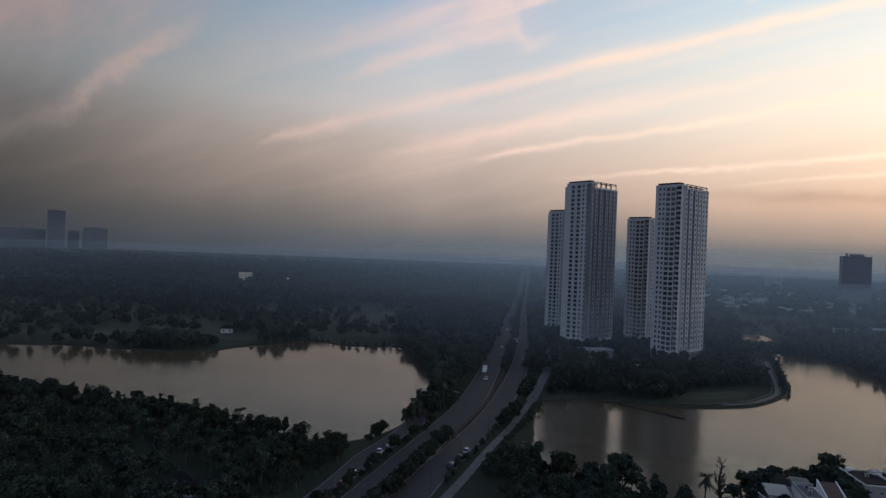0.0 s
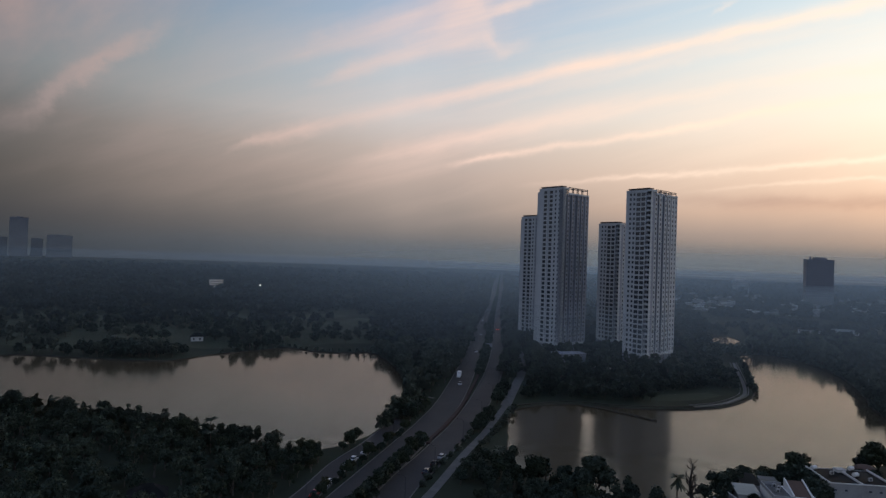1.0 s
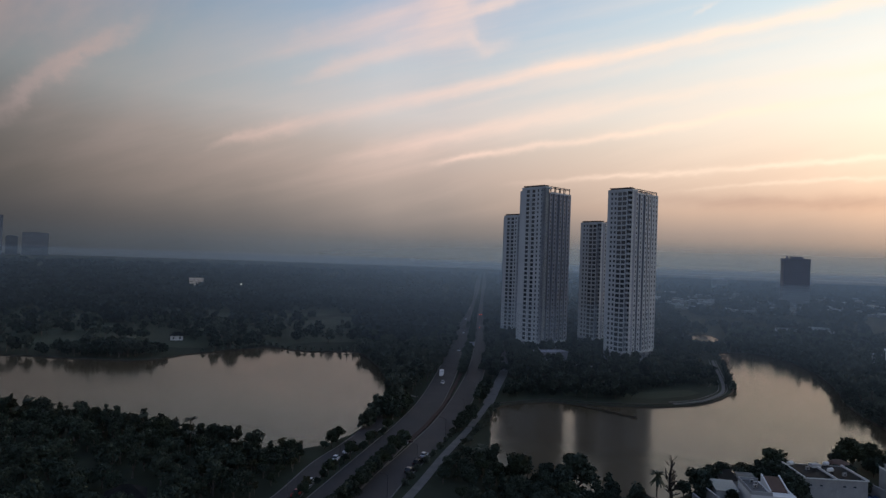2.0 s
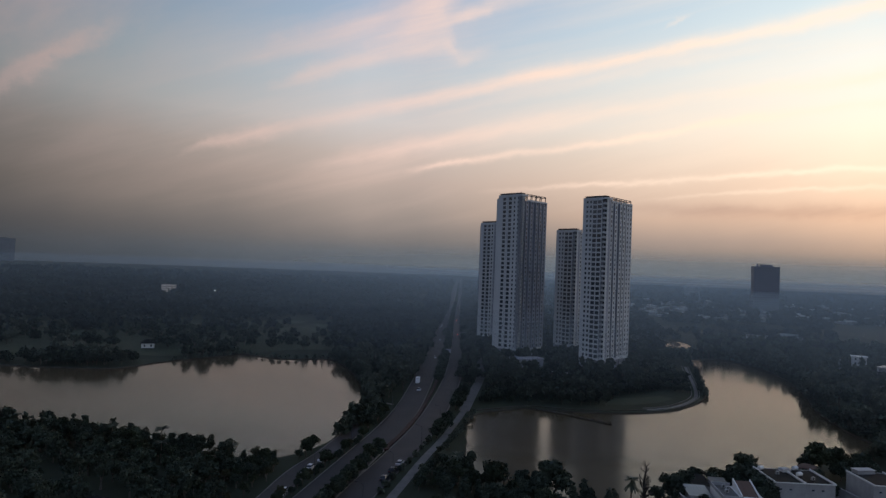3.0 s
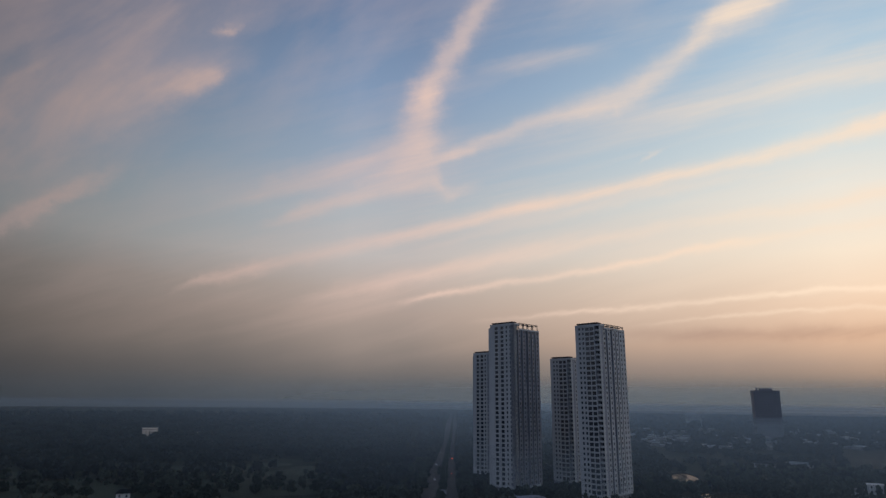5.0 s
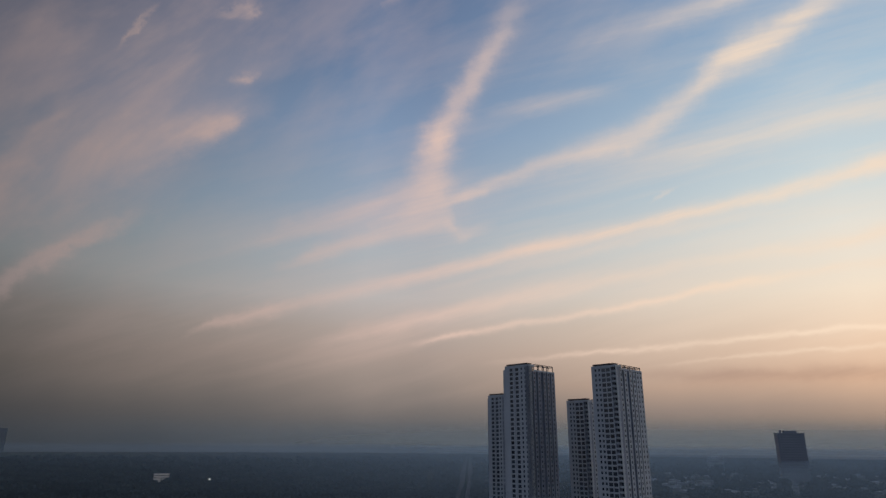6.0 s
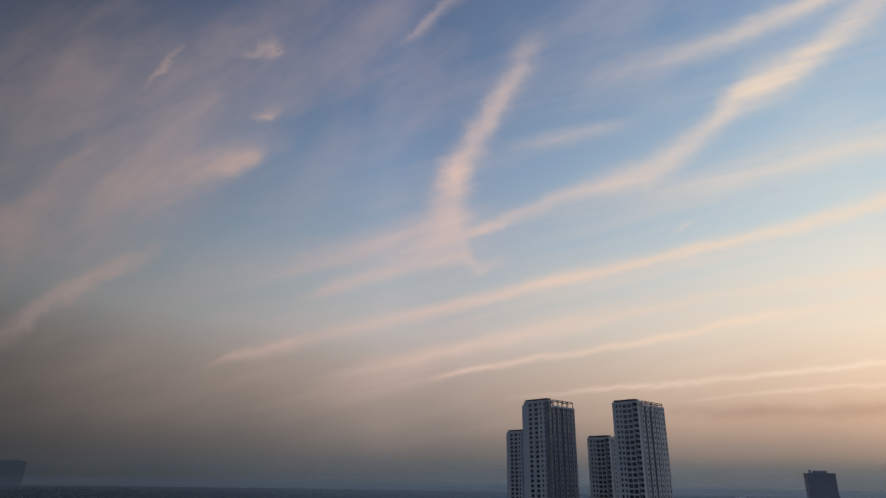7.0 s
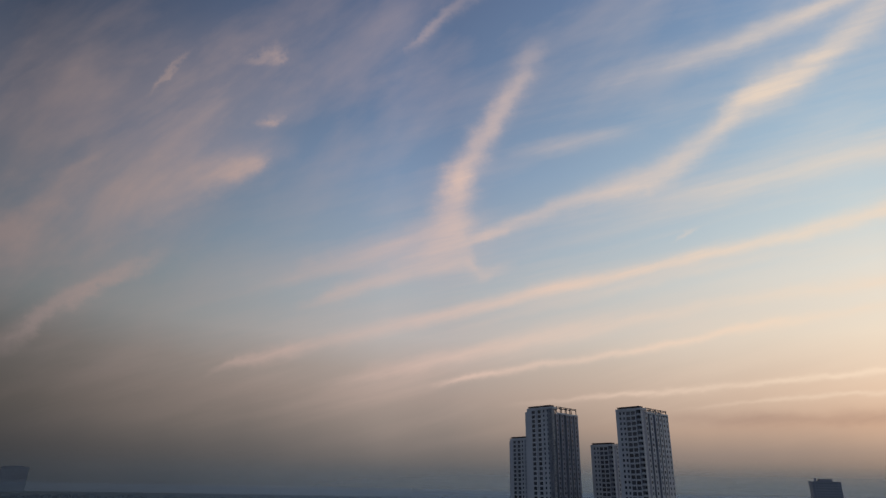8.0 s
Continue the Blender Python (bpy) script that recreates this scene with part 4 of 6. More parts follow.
for x, y, s in ((24.4, 224, 0.68), (26.3, 230, 0.74), (29.5, 238, 0.72), (31, 244, 0.66), (37, 268, 0.9), (40, 279, 0.85), (42.6, 289, 0.85), (45, 299, 0.75), (51.5, 325, 0.7), (55, 345, 0.7)):
    tree("ball", x, y, s, " between road and footpath")
thicket("kerb_shrubs", "low dark shrubs along the kerb", [(p.x + 5.6 + tree_rng.uniform(-0.4, 0.6), p.y) for p in RIGHT_WAY if 165 < p.y < 222 for _ in range(3)], ["bush"], 0.35, 0.6)
grove([(16, 120), (17, 158), (28, 182), (40, 174), (52, 164), (60, 160), (60, 140), (50, 112)], 46, ["ball", "round", "tall", "small"], 0.5, 0.78, 3.4, " at the near shore")
for kind, x, y, s in (("ball", 50.5, 165.5, 1.3), ("round", 35, 170, 0.95), ("tall", 29.5, 177, 0.95), ("palm", 25.5, 178, 0.95), ("small", 57.5, 157, 1.15), ("small", 62.5, 153, 1.1)):
    tree(kind, x, y, s, " at the near shore")
thicket("near_shore_thicket", "dense dark trees crowding the near shore", scatter([(15, 128), (18, 158), (27, 184), (40, 176), (52, 166), (60, 160), (66, 150), (66, 124)], 95, 3.3, 5.0),
        ["park_round", "park_tall", "park_round", "park_small"], 0.5, 0.78)
thicket("bank_trees", "dark bushy trees between the footpath and the water", [(x, y) for x, y in scatter([(12, 168), (21, 192), (27, 200), (30, 190), (24, 170)], 16, 2.6, 4.0)], ["park_small", "park_round"], 0.4, 0.6)
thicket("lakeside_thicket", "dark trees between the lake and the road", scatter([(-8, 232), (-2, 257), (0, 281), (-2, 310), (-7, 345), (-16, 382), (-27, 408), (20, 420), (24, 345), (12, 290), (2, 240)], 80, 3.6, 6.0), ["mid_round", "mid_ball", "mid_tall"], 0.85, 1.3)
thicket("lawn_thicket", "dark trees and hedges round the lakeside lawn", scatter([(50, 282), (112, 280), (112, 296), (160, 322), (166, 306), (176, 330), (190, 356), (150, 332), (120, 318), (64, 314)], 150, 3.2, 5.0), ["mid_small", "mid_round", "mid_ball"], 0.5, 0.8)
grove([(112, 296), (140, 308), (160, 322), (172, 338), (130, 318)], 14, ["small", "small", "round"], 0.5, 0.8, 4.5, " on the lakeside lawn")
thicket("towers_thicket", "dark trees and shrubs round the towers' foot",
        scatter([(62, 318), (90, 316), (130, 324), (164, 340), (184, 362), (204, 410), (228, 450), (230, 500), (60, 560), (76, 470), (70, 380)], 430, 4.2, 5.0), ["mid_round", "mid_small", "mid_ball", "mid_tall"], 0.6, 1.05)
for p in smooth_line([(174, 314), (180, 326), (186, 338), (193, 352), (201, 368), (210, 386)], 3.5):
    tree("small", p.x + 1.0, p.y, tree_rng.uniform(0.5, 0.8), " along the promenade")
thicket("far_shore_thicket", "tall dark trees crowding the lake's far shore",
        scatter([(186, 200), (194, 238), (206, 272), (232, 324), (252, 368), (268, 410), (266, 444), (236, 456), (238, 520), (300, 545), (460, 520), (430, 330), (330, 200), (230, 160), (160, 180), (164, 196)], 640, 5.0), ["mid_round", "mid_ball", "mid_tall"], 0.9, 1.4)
thicket("roadside_thicket", "dark trees lining the road to the horizon",
        [(p.x + o + tree_rng.uniform(-2, 2), p.y + tree_rng.uniform(-3, 3)) for p in LEFT_WAY[20:88] for o in (-7.0, -11.5, -17) if dry_land(p.x + o, p.y) and p.y > 335]
        + [(p.x + o + tree_rng.uniform(-2, 2), p.y + tree_rng.uniform(-3, 3)) for p in RIGHT_WAY[30:88] for o in (6.4, 10.5, 16, 23) if clear(p.x + o, p.y, 5) and p.y > 330],
        ["mid_round", "mid_ball", "mid_tall"], 0.75, 1.15)
thicket("avenue_thicket", "dark trees along the far road",
        [(p.x + o + tree_rng.uniform(-2, 2), p.y + tree_rng.uniform(-3, 3)) for p in LEFT_WAY[88:190] for o in (-7, -12, -18)] + [(p.x + o + tree_rng.uniform(-2, 2), p.y + tree_rng.uniform(-3, 3)) for p in RIGHT_WAY[88:190] for o in (6.5, 11, 17)],
        ["far_round", "far_tall"], 0.75, 1.0)
thicket("median_thicket", "shrubs and small trees between the carriageways",
        [((p.x + q.x) / 2 + tree_rng.uniform(-0.6, 0.6), p.y) for p in LEFT_WAY[36:160] for q in [min(RIGHT_WAY, key=lambda r: abs(r.y - p.y))] if 330 < p.y < 1000 for _ in range(2)], ["mid_small", "mid_ball"], 0.55, 0.8)
thicket("bank_thicket", "low shrubs on the bank below the footpath",
        [(p.x + 4.6 + tree_rng.uniform(-1, 1), p.y + tree_rng.uniform(-1.5, 1.5)) for p in PATH for _ in range(2) if 176 < p.y < 262], ["mid_small"], 0.3, 0.55)


thicket("golf_shore_trees", "tall dark trees standing over the golf shore", scatter([(-180, 361), (-148, 360), (-146, 372), (-180, 374)], 24, 3.6), ["mid_round", "mid_ball"], 0.9, 1.25)
GOLF_SPOTS = []
GOLF_SPOTS += scatter([(-232, 366), (-172, 360), (-138, 361), (-128, 378), (-140, 384), (-200, 376), (-240, 374)], 26, 4.0)
GOLF_SPOTS += scatter([(-118, 392), (-98, 413), (-84, 424), (-94, 426), (-112, 410)], 8, 4.0)
GOLF_SPOTS += scatter([(-300, 366), (-250, 364), (-240, 372), (-300, 376)], 8, 5.0)


def shore_spots(lake, test, back, gap):
    """Spots just inland of a lake's edge."""
    out, last = [], None
    n = len(lake)
    for i, (x, y) in enumerate(lake):
        (ax, ay), (bx, by) = lake[i - 1], lake[(i + 1) % n]
        t = math.hypot(bx - ax, by - ay) or 1
        nx, ny = (by - ay) / t, -(bx - ax) / t
        if inside(lake, x + nx * 2, y + ny * 2):
            nx, ny = -nx, -ny
        p = (x + nx * back + tree_rng.uniform(-0.6, 0.6), y + ny * back + tree_rng.uniform(-0.6, 0.6))
        if test(x, y) and (last is None or math.hypot(p[0] - last[0], p[1] - last[1]) > gap):
            out.append(p)
            last = p
    return out


thicket("shore_shrubs", "low shrubs hanging over the water's edge",
        shore_spots(LAKES[1], lambda x, y: x > 172 and y < 445, 0.2, 1.7) + shore_spots(LAKES[0], lambda x, y: x > -120 and y > 225, 0.2, 1.7), ["bush"], 0.5, 0.9)
thicket("reed_thicket", "low scrub between the lake and the pond", [q for q in [(tree_rng.uniform(228, 272), tree_rng.uniform(450, 505)) for _ in range(150)] if dry_land(*q)], ["bush"], 0.35, 0.75)
right_bank = lambda x, y: x > 175 and y < 445 and (x > 222 or y < 300)
thicket("shore_thicket", "dark shrubs and trees leaning over the water",
        shore_spots(LAKES[1], right_bank, 3.4, 3.0)
        + shore_spots(LAKES[0], lambda x, y: x > -24 and y > 225, 1.2, 2.4) + shore_spots(LAKES[0], lambda x, y: x > -30 and y > 240, 3.6, 3.4),
        ["mid_round", "mid_small", "mid_small", "mid_ball"], 0.6, 1.1)


def fan_spots(x0, x1, y0, y1, num, seed):
    """Spots over a fan of land that widens with distance."""
    rng = random.Random(seed)
    out = []
    for _ in range(num):
        y = y0 + (y1 - y0) * rng.random() ** 1.3
        x = (x0 + (x1 - x0) * rng.random()) * y / y1
        if far_test(x, y):
            out.append((x, y))
    return out


FAIR_DONE = []


def fairway(pts, w, label):
    line = smooth_line(pts, 12)
    near_lake = lambda q: not dry_land(q.x, q.y, 0.5)
    v = []
    n = len(line)
    for k, (p, q) in enumerate(zip(offset_line(line, -w), offset_line(line, w))):
        s = 0.35 + 0.65 * math.sin(math.pi * (k + 0.5) / n) ** 0.5
        m = (p + q) / 2
        a, b = m + (p - m) * s * (1 + 0.2 * math.sin(k)), m + (q - m) * s * (1 + 0.2 * math.cos(k * 1.7))
        for _ in range(12):
            a = a.lerp(m, 0.25) if near_lake(a) else a
            b = b.lerp(m, 0.25) if near_lake(b) else b
        v += [(a.x, a.y, 0.05 + 0.008 * (len(FAIR_DONE) % 6)), (b.x, b.y, 0.05 + 0.008 * (len(FAIR_DONE) % 6))]
    f = [(2 * k, 2 * k + 1, 2 * k + 3, 2 * k + 2) for k in range(n - 1)]
    FAIR_DONE.append(label)
    tagged(new("fairway", mesh_of("fairway", v, f, M_GRASS)), label, "grass", kind="structure")


FAIRWAYS = [[(-520, 430), (-380, 425), (-250, 428), (-180, 432), (-130, 440), (-80, 455), (-35, 470)], [(-420, 590), (-330, 570), (-250, 560)], [(-120, 470), (-90, 520), (-60, 570), (-45, 630)],
            [(-200, 620), (-130, 600), (-80, 660)], [(80, 292), (120, 290), (150, 302)], [(-470, 505), (-330, 500), (-200, 500), (-90, 505), (-40, 515)]]
for pts, w in zip(FAIRWAYS, (38, 26, 24, 24, 7, 30)):
    fairway(pts, w, "mown green grass between dark trees")
GOLF_SPOTS += scatter([(-155, 432), (-95, 432), (-90, 462), (-150, 466)], 16, 5.0)
GOLF_SPOTS += scatter([(-36, 424), (-14, 420), (-10, 500), (-34, 505)], 14, 5.0)
GOLF_SPOTS += scatter([(-330, 400), (-250, 392), (-230, 420), (-320, 440)], 14, 6.0)
GOLF_SPOTS += scatter([(-400, 430), (-60, 440), (-60, 520), (-400, 520)], 34, 11.0)
GREENS = np.array([(p.x, p.y) for pts in FAIRWAYS for p in smooth_line(pts, 8)])


def on_fairway(x, y):
    return (x < -22 and y < 505 + 40 * math.sin(x * 0.03)) or (y < 760 and ((GREENS - (x, y)) ** 2).sum(1).min() < 24 ** 2)


def far_test(x, y):
    if 560 < y < 1480 and x > 0.32 * y + 110 and noise.noise((x * 0.02, y * 0.012, 5.0)) > -0.12:
        return False
    return clear(x, y, 11) and not (x < 20 and y < 700 and on_fairway(x, y))


GOLF_SPOTS += scatter([(-420, 425), (-40, 440), (-30, 540), (-420, 540)], 150, 7.0)
thicket("golf_trees", "dark single trees and clumps on the golf course", GOLF_SPOTS, ["mid_round", "mid_ball", "mid_ball", "mid_tall"], 0.7, 1.15)
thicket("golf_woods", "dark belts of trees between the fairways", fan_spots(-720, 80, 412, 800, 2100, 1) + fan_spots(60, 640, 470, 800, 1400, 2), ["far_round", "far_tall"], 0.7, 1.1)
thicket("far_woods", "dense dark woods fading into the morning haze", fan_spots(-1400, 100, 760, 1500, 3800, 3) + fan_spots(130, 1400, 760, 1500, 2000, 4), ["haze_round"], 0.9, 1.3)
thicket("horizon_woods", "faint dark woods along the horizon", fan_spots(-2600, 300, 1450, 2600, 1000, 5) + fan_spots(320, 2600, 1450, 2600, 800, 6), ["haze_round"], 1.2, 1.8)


# ---------------------------------------------------------------- haze sheets over land and horizon


HAZE_COL = (0.56, 0.64, 0.64)


def haze_material(height, thick, foot):
    m = bpy.data.materials.new("horizon_haze")
    m.use_nodes = True
    net = Net(m.node_tree)
    co = net.node("ShaderNodeTexCoord").outputs["Object"]
    sep = net.node("ShaderNodeSeparateXYZ")
    net.put(sep.inputs[0], co)
    mp = net.node("ShaderNodeMapping")
    mp.inputs["Scale"].default_value = (0.003, 0.003, 0.4 / height)
    net.put(mp.inputs[0], co)
    n = net.noise(mp.outputs[0], 1.0, 4.0)
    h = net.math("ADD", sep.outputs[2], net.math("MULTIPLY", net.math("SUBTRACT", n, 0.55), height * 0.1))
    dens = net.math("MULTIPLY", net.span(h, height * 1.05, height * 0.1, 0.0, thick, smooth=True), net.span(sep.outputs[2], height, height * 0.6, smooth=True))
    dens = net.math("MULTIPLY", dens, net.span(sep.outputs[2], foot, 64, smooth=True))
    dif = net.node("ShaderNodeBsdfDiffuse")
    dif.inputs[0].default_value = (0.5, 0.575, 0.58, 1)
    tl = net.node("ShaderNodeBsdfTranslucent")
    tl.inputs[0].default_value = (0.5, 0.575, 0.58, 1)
    both = net.node("ShaderNodeMixShader")
    net.put(both.inputs[1], dif.outputs[0])
    net.put(both.inputs[2], tl.outputs[0])
    clear_air = net.node("ShaderNodeBsdfTransparent")
    res = net.node("ShaderNodeMixShader")
    # less opaque towards the left, which keeps the haze darker there
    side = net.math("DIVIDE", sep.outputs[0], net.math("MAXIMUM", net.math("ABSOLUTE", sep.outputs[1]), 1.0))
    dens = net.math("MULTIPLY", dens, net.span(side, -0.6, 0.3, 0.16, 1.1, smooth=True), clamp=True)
    net.put(res.inputs[0], dens)
    net.put(res.inputs[1], clear_air.outputs[0])
    net.put(res.inputs[2], both.outputs[0])
    out = net.node("ShaderNodeOutputMaterial")
    net.put(out.inputs[0], res.outputs[0])
    return m


def layer_material():
    """Stand-in for aerial haze: a see-through sheet, more opaque farther from the camera's foot."""
    m = bpy.data.materials.new("mist_layer")
    m.use_nodes = True
    net = Net(m.node_tree)
    co = net.node("ShaderNodeTexCoord").outputs["Object"]
    sep = net.node("ShaderNodeSeparateXYZ")
    net.put(sep.inputs[0], co)
    x, y, _ = sep.outputs
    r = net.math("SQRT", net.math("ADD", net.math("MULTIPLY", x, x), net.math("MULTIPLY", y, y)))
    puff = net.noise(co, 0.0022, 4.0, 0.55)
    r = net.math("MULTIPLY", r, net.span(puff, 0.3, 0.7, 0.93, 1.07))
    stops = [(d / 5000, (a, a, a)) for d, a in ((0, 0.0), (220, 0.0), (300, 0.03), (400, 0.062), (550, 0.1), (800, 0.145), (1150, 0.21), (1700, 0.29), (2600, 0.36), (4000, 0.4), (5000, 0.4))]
    # opacity cut on the left and raised on the right, to set haze brightness
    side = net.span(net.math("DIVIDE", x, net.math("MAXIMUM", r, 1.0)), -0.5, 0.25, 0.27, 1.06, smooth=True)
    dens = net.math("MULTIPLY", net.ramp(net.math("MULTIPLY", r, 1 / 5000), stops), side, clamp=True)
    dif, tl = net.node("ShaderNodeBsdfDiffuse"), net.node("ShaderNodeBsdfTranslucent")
    dif.inputs[0].default_value = tl.inputs[0].default_value = (*HAZE_COL, 1)
    both, res = net.node("ShaderNodeMixShader"), net.node("ShaderNodeMixShader")
    both.inputs[0].default_value = 0.18
    net.put(both.inputs[1], dif.outputs[0])
    net.put(both.inputs[2], tl.outputs[0])
    net.put(res.inputs[0], dens)
    net.put(res.inputs[1], net.node("ShaderNodeBsdfTransparent").outputs[0])
    net.put(res.inputs[2], both.outputs[0])
    net.put(net.node("ShaderNodeOutputMaterial").inputs[0], res.outputs[0])
    return m


RINGS = [160 * 1.27 ** k for k in range(15)]
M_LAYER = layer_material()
# three flat sheets added in place of haze over the land
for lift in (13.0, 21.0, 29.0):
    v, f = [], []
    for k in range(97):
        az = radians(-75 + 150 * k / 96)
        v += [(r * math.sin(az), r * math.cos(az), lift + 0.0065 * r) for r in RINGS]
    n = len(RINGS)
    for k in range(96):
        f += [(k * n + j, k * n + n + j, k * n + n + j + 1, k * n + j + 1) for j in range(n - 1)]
    tagged(new("mist_layer", mesh_of("mist_layer", v, f, M_LAYER, True)), "see-through sheet standing in for haze over land and woods", "mist", kind="structure")
# upright rings added in place of haze along the horizon
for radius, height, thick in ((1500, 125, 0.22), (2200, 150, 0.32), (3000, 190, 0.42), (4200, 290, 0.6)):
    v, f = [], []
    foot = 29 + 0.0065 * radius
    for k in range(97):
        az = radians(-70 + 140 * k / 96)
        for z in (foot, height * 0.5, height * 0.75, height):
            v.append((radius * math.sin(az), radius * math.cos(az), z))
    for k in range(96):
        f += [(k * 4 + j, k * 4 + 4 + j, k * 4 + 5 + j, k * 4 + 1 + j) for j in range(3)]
    tagged(new("haze_backdrop", mesh_of("haze_backdrop", v, f, haze_material(height, thick, foot), True)), "upright see-through sheet standing in for haze at the horizon", "mist", kind="structure")

# ---------------------------------------------------------------- houses on the near right shore
M_SHED = surface("corrugated_sheet", (0.2, 0.21, 0.19), (0.3, 0.31, 0.285), 0.4, 0.5, spec=0.4)
M_SHEDDARK = surface("weathered_sheet", (0.07, 0.07, 0.065), (0.14, 0.14, 0.13), 0.4, 0.6, spec=0.3)
M_FLATROOF = surface("stained_flat_roof", (0.009, 0.01, 0.01), (0.024, 0.023, 0.022), 0.3, 0.9, spec=0.1)
M_BROWN = surface("brown_shingle", (0.1, 0.06, 0.045), (0.16, 0.1, 0.075), 0.4, 0.85)
M_BLUE = surface("blue_tarpaulin", (0.03, 0.06, 0.14), (0.05, 0.1, 0.2), 0.6, 0.6)
M_PIPE = surface("grey_pipe", (0.3, 0.3, 0.3), (0.4, 0.4, 0.4), 0.6, 0.5)
SMALL_WINDOW = window_mesh(0.9, 0.6)
TALL_WINDOW = window_mesh(1.1, 1.5)


def wall_with(name, x0, x1, y, z0, z1, holes, parent, mats, thick=0.25):
    """A wall along x, in one piece, with openings (x, z, w, h) cut right through it; it looks towards -y."""
    xs = sorted({x0, x1, *(h[0] - h[2] / 2 for h in holes), *(h[0] + h[2] / 2 for h in holes)})
    zs = sorted({z0, z1, *(h[1] for h in holes), *(h[1] + h[3] for h in holes)})
    nx, nz = len(xs), len(zs)
    v = [(x, yy, z) for yy in (y, y + thick) for z in zs for x in xs]

    def solid(i, k):
        if not (0 <= i < nx - 1 and 0 <= k < nz - 1):
            return False
        mx, mz = (xs[i] + xs[i + 1]) / 2, (zs[k] + zs[k + 1]) / 2
        return not any(abs(mx - h[0]) < h[2] / 2 and h[1] < mz < h[1] + h[3] for h in holes)
    f, b = [], nx * nz
    for i in range(nx - 1):
        for k in range(nz - 1):
            if not solid(i, k):
                continue
            q = (k * nx + i, k * nx + i + 1, (k + 1) * nx + i + 1, (k + 1) * nx + i)
            f += [q, tuple(r + b for r in q[::-1])]
            for di, dk, m, n in ((0, -1, 0, 1), (1, 0, 1, 2), (0, 1, 2, 3), (-1, 0, 3, 0)):
                if not solid(i + di, k + dk):
                    f.append((q[n], q[m], q[m] + b, q[n] + b))
    return part(name, mesh_of(name, v, f, mats), parent)


def flat_house(label, x0, y0, x1, y1, h, wins, m):
    """A white flat-roofed house with a raised fascia and a roof terrace; wins: x, z of small windows in the near wall."""
    t = thing("terraced_house", label, "house", m, group="houses on the near shore")
    holes = [(x, z, 0.9, 0.6) for x, z in wins]
    wall_with("front_wall", x0, x1, y0, 0, h, holes, t, [M_HOUSE])
    side = Boxes().box(0, y0 + 0.25, 0, 0.25, y1 - 0.25, h).mesh("side_wall", [M_HOUSE])
    part("side_wall", side, t, m=pose(x0, 0, 0))
    part("side_wall", side, t, m=pose(x1 - 0.25, 0, 0))
    part("back_wall", Boxes().box(x0, y1 - 0.25, 0, x1, y1, h).mesh("back_wall", [M_HOUSE]), t)
    for x, z in wins:
        part("window", SMALL_WINDOW, t, m=pose(x, y0 + 0.14, z))
    part("roof", Boxes().box(x0 + 0.25, y0 + 0.25, h - 0.35, x1 - 0.25, y1 - 0.25, h - 0.12).mesh("roof", [M_FLATROOF]), t, "stained dark flat roof")
    rim = Boxes().box(-0.1, y0 - 0.4, h - 0.02, 0.14, y1 + 0.1, h + 0.4).mesh("fascia", [M_WHITE])
    part("fascia", rim, t, "white roof-edge fascia", pose(x0, 0, 0))
    part("fascia", rim, t, "white roof-edge fascia", pose(x1 - 0.04, 0, 0))
    part("fascia", Boxes().box(x0 + 0.14, y0 - 0.4, h - 0.02, x1 - 0.14, y0 - 0.15, h + 0.2).mesh("fascia", [M_WHITE]), t, "white roof-edge fascia")
    return t


def cooling_unit(x, y, z, turn=0.0):
    t = thing("cooling_unit", "white boxy outdoor cooling unit on a roof", "air conditioner", pose(x, y, z, 0, 0, turn), group="cooling units")
    part("casing", Boxes().box(-0.55, -0.25, 0.1, 0.55, 0.25, 0.95).mesh("casing", [M_HOUSE]), t)
    ring = bmesh.new()
    bmesh.ops.create_circle(ring, cap_ends=True, segments=14, radius=0.34, matrix=pose(-0.12, -0.262, 0.52, 90, 0, 0))
    me = bpy.data.meshes.new("fan_grille")
    ring.to_mesh(me)
    ring.free()
    me.materials.append(M_STEEL)
    part("fan_grille", me, t, "dark round grille")
    foot = Boxes().box(-0.05, -0.28, 0, 0.05, 0.28, 0.1).mesh("foot", [M_STEEL])
    for fx in (-0.4, 0.4):
        part("foot", foot, t, m=pose(fx, 0, 0))


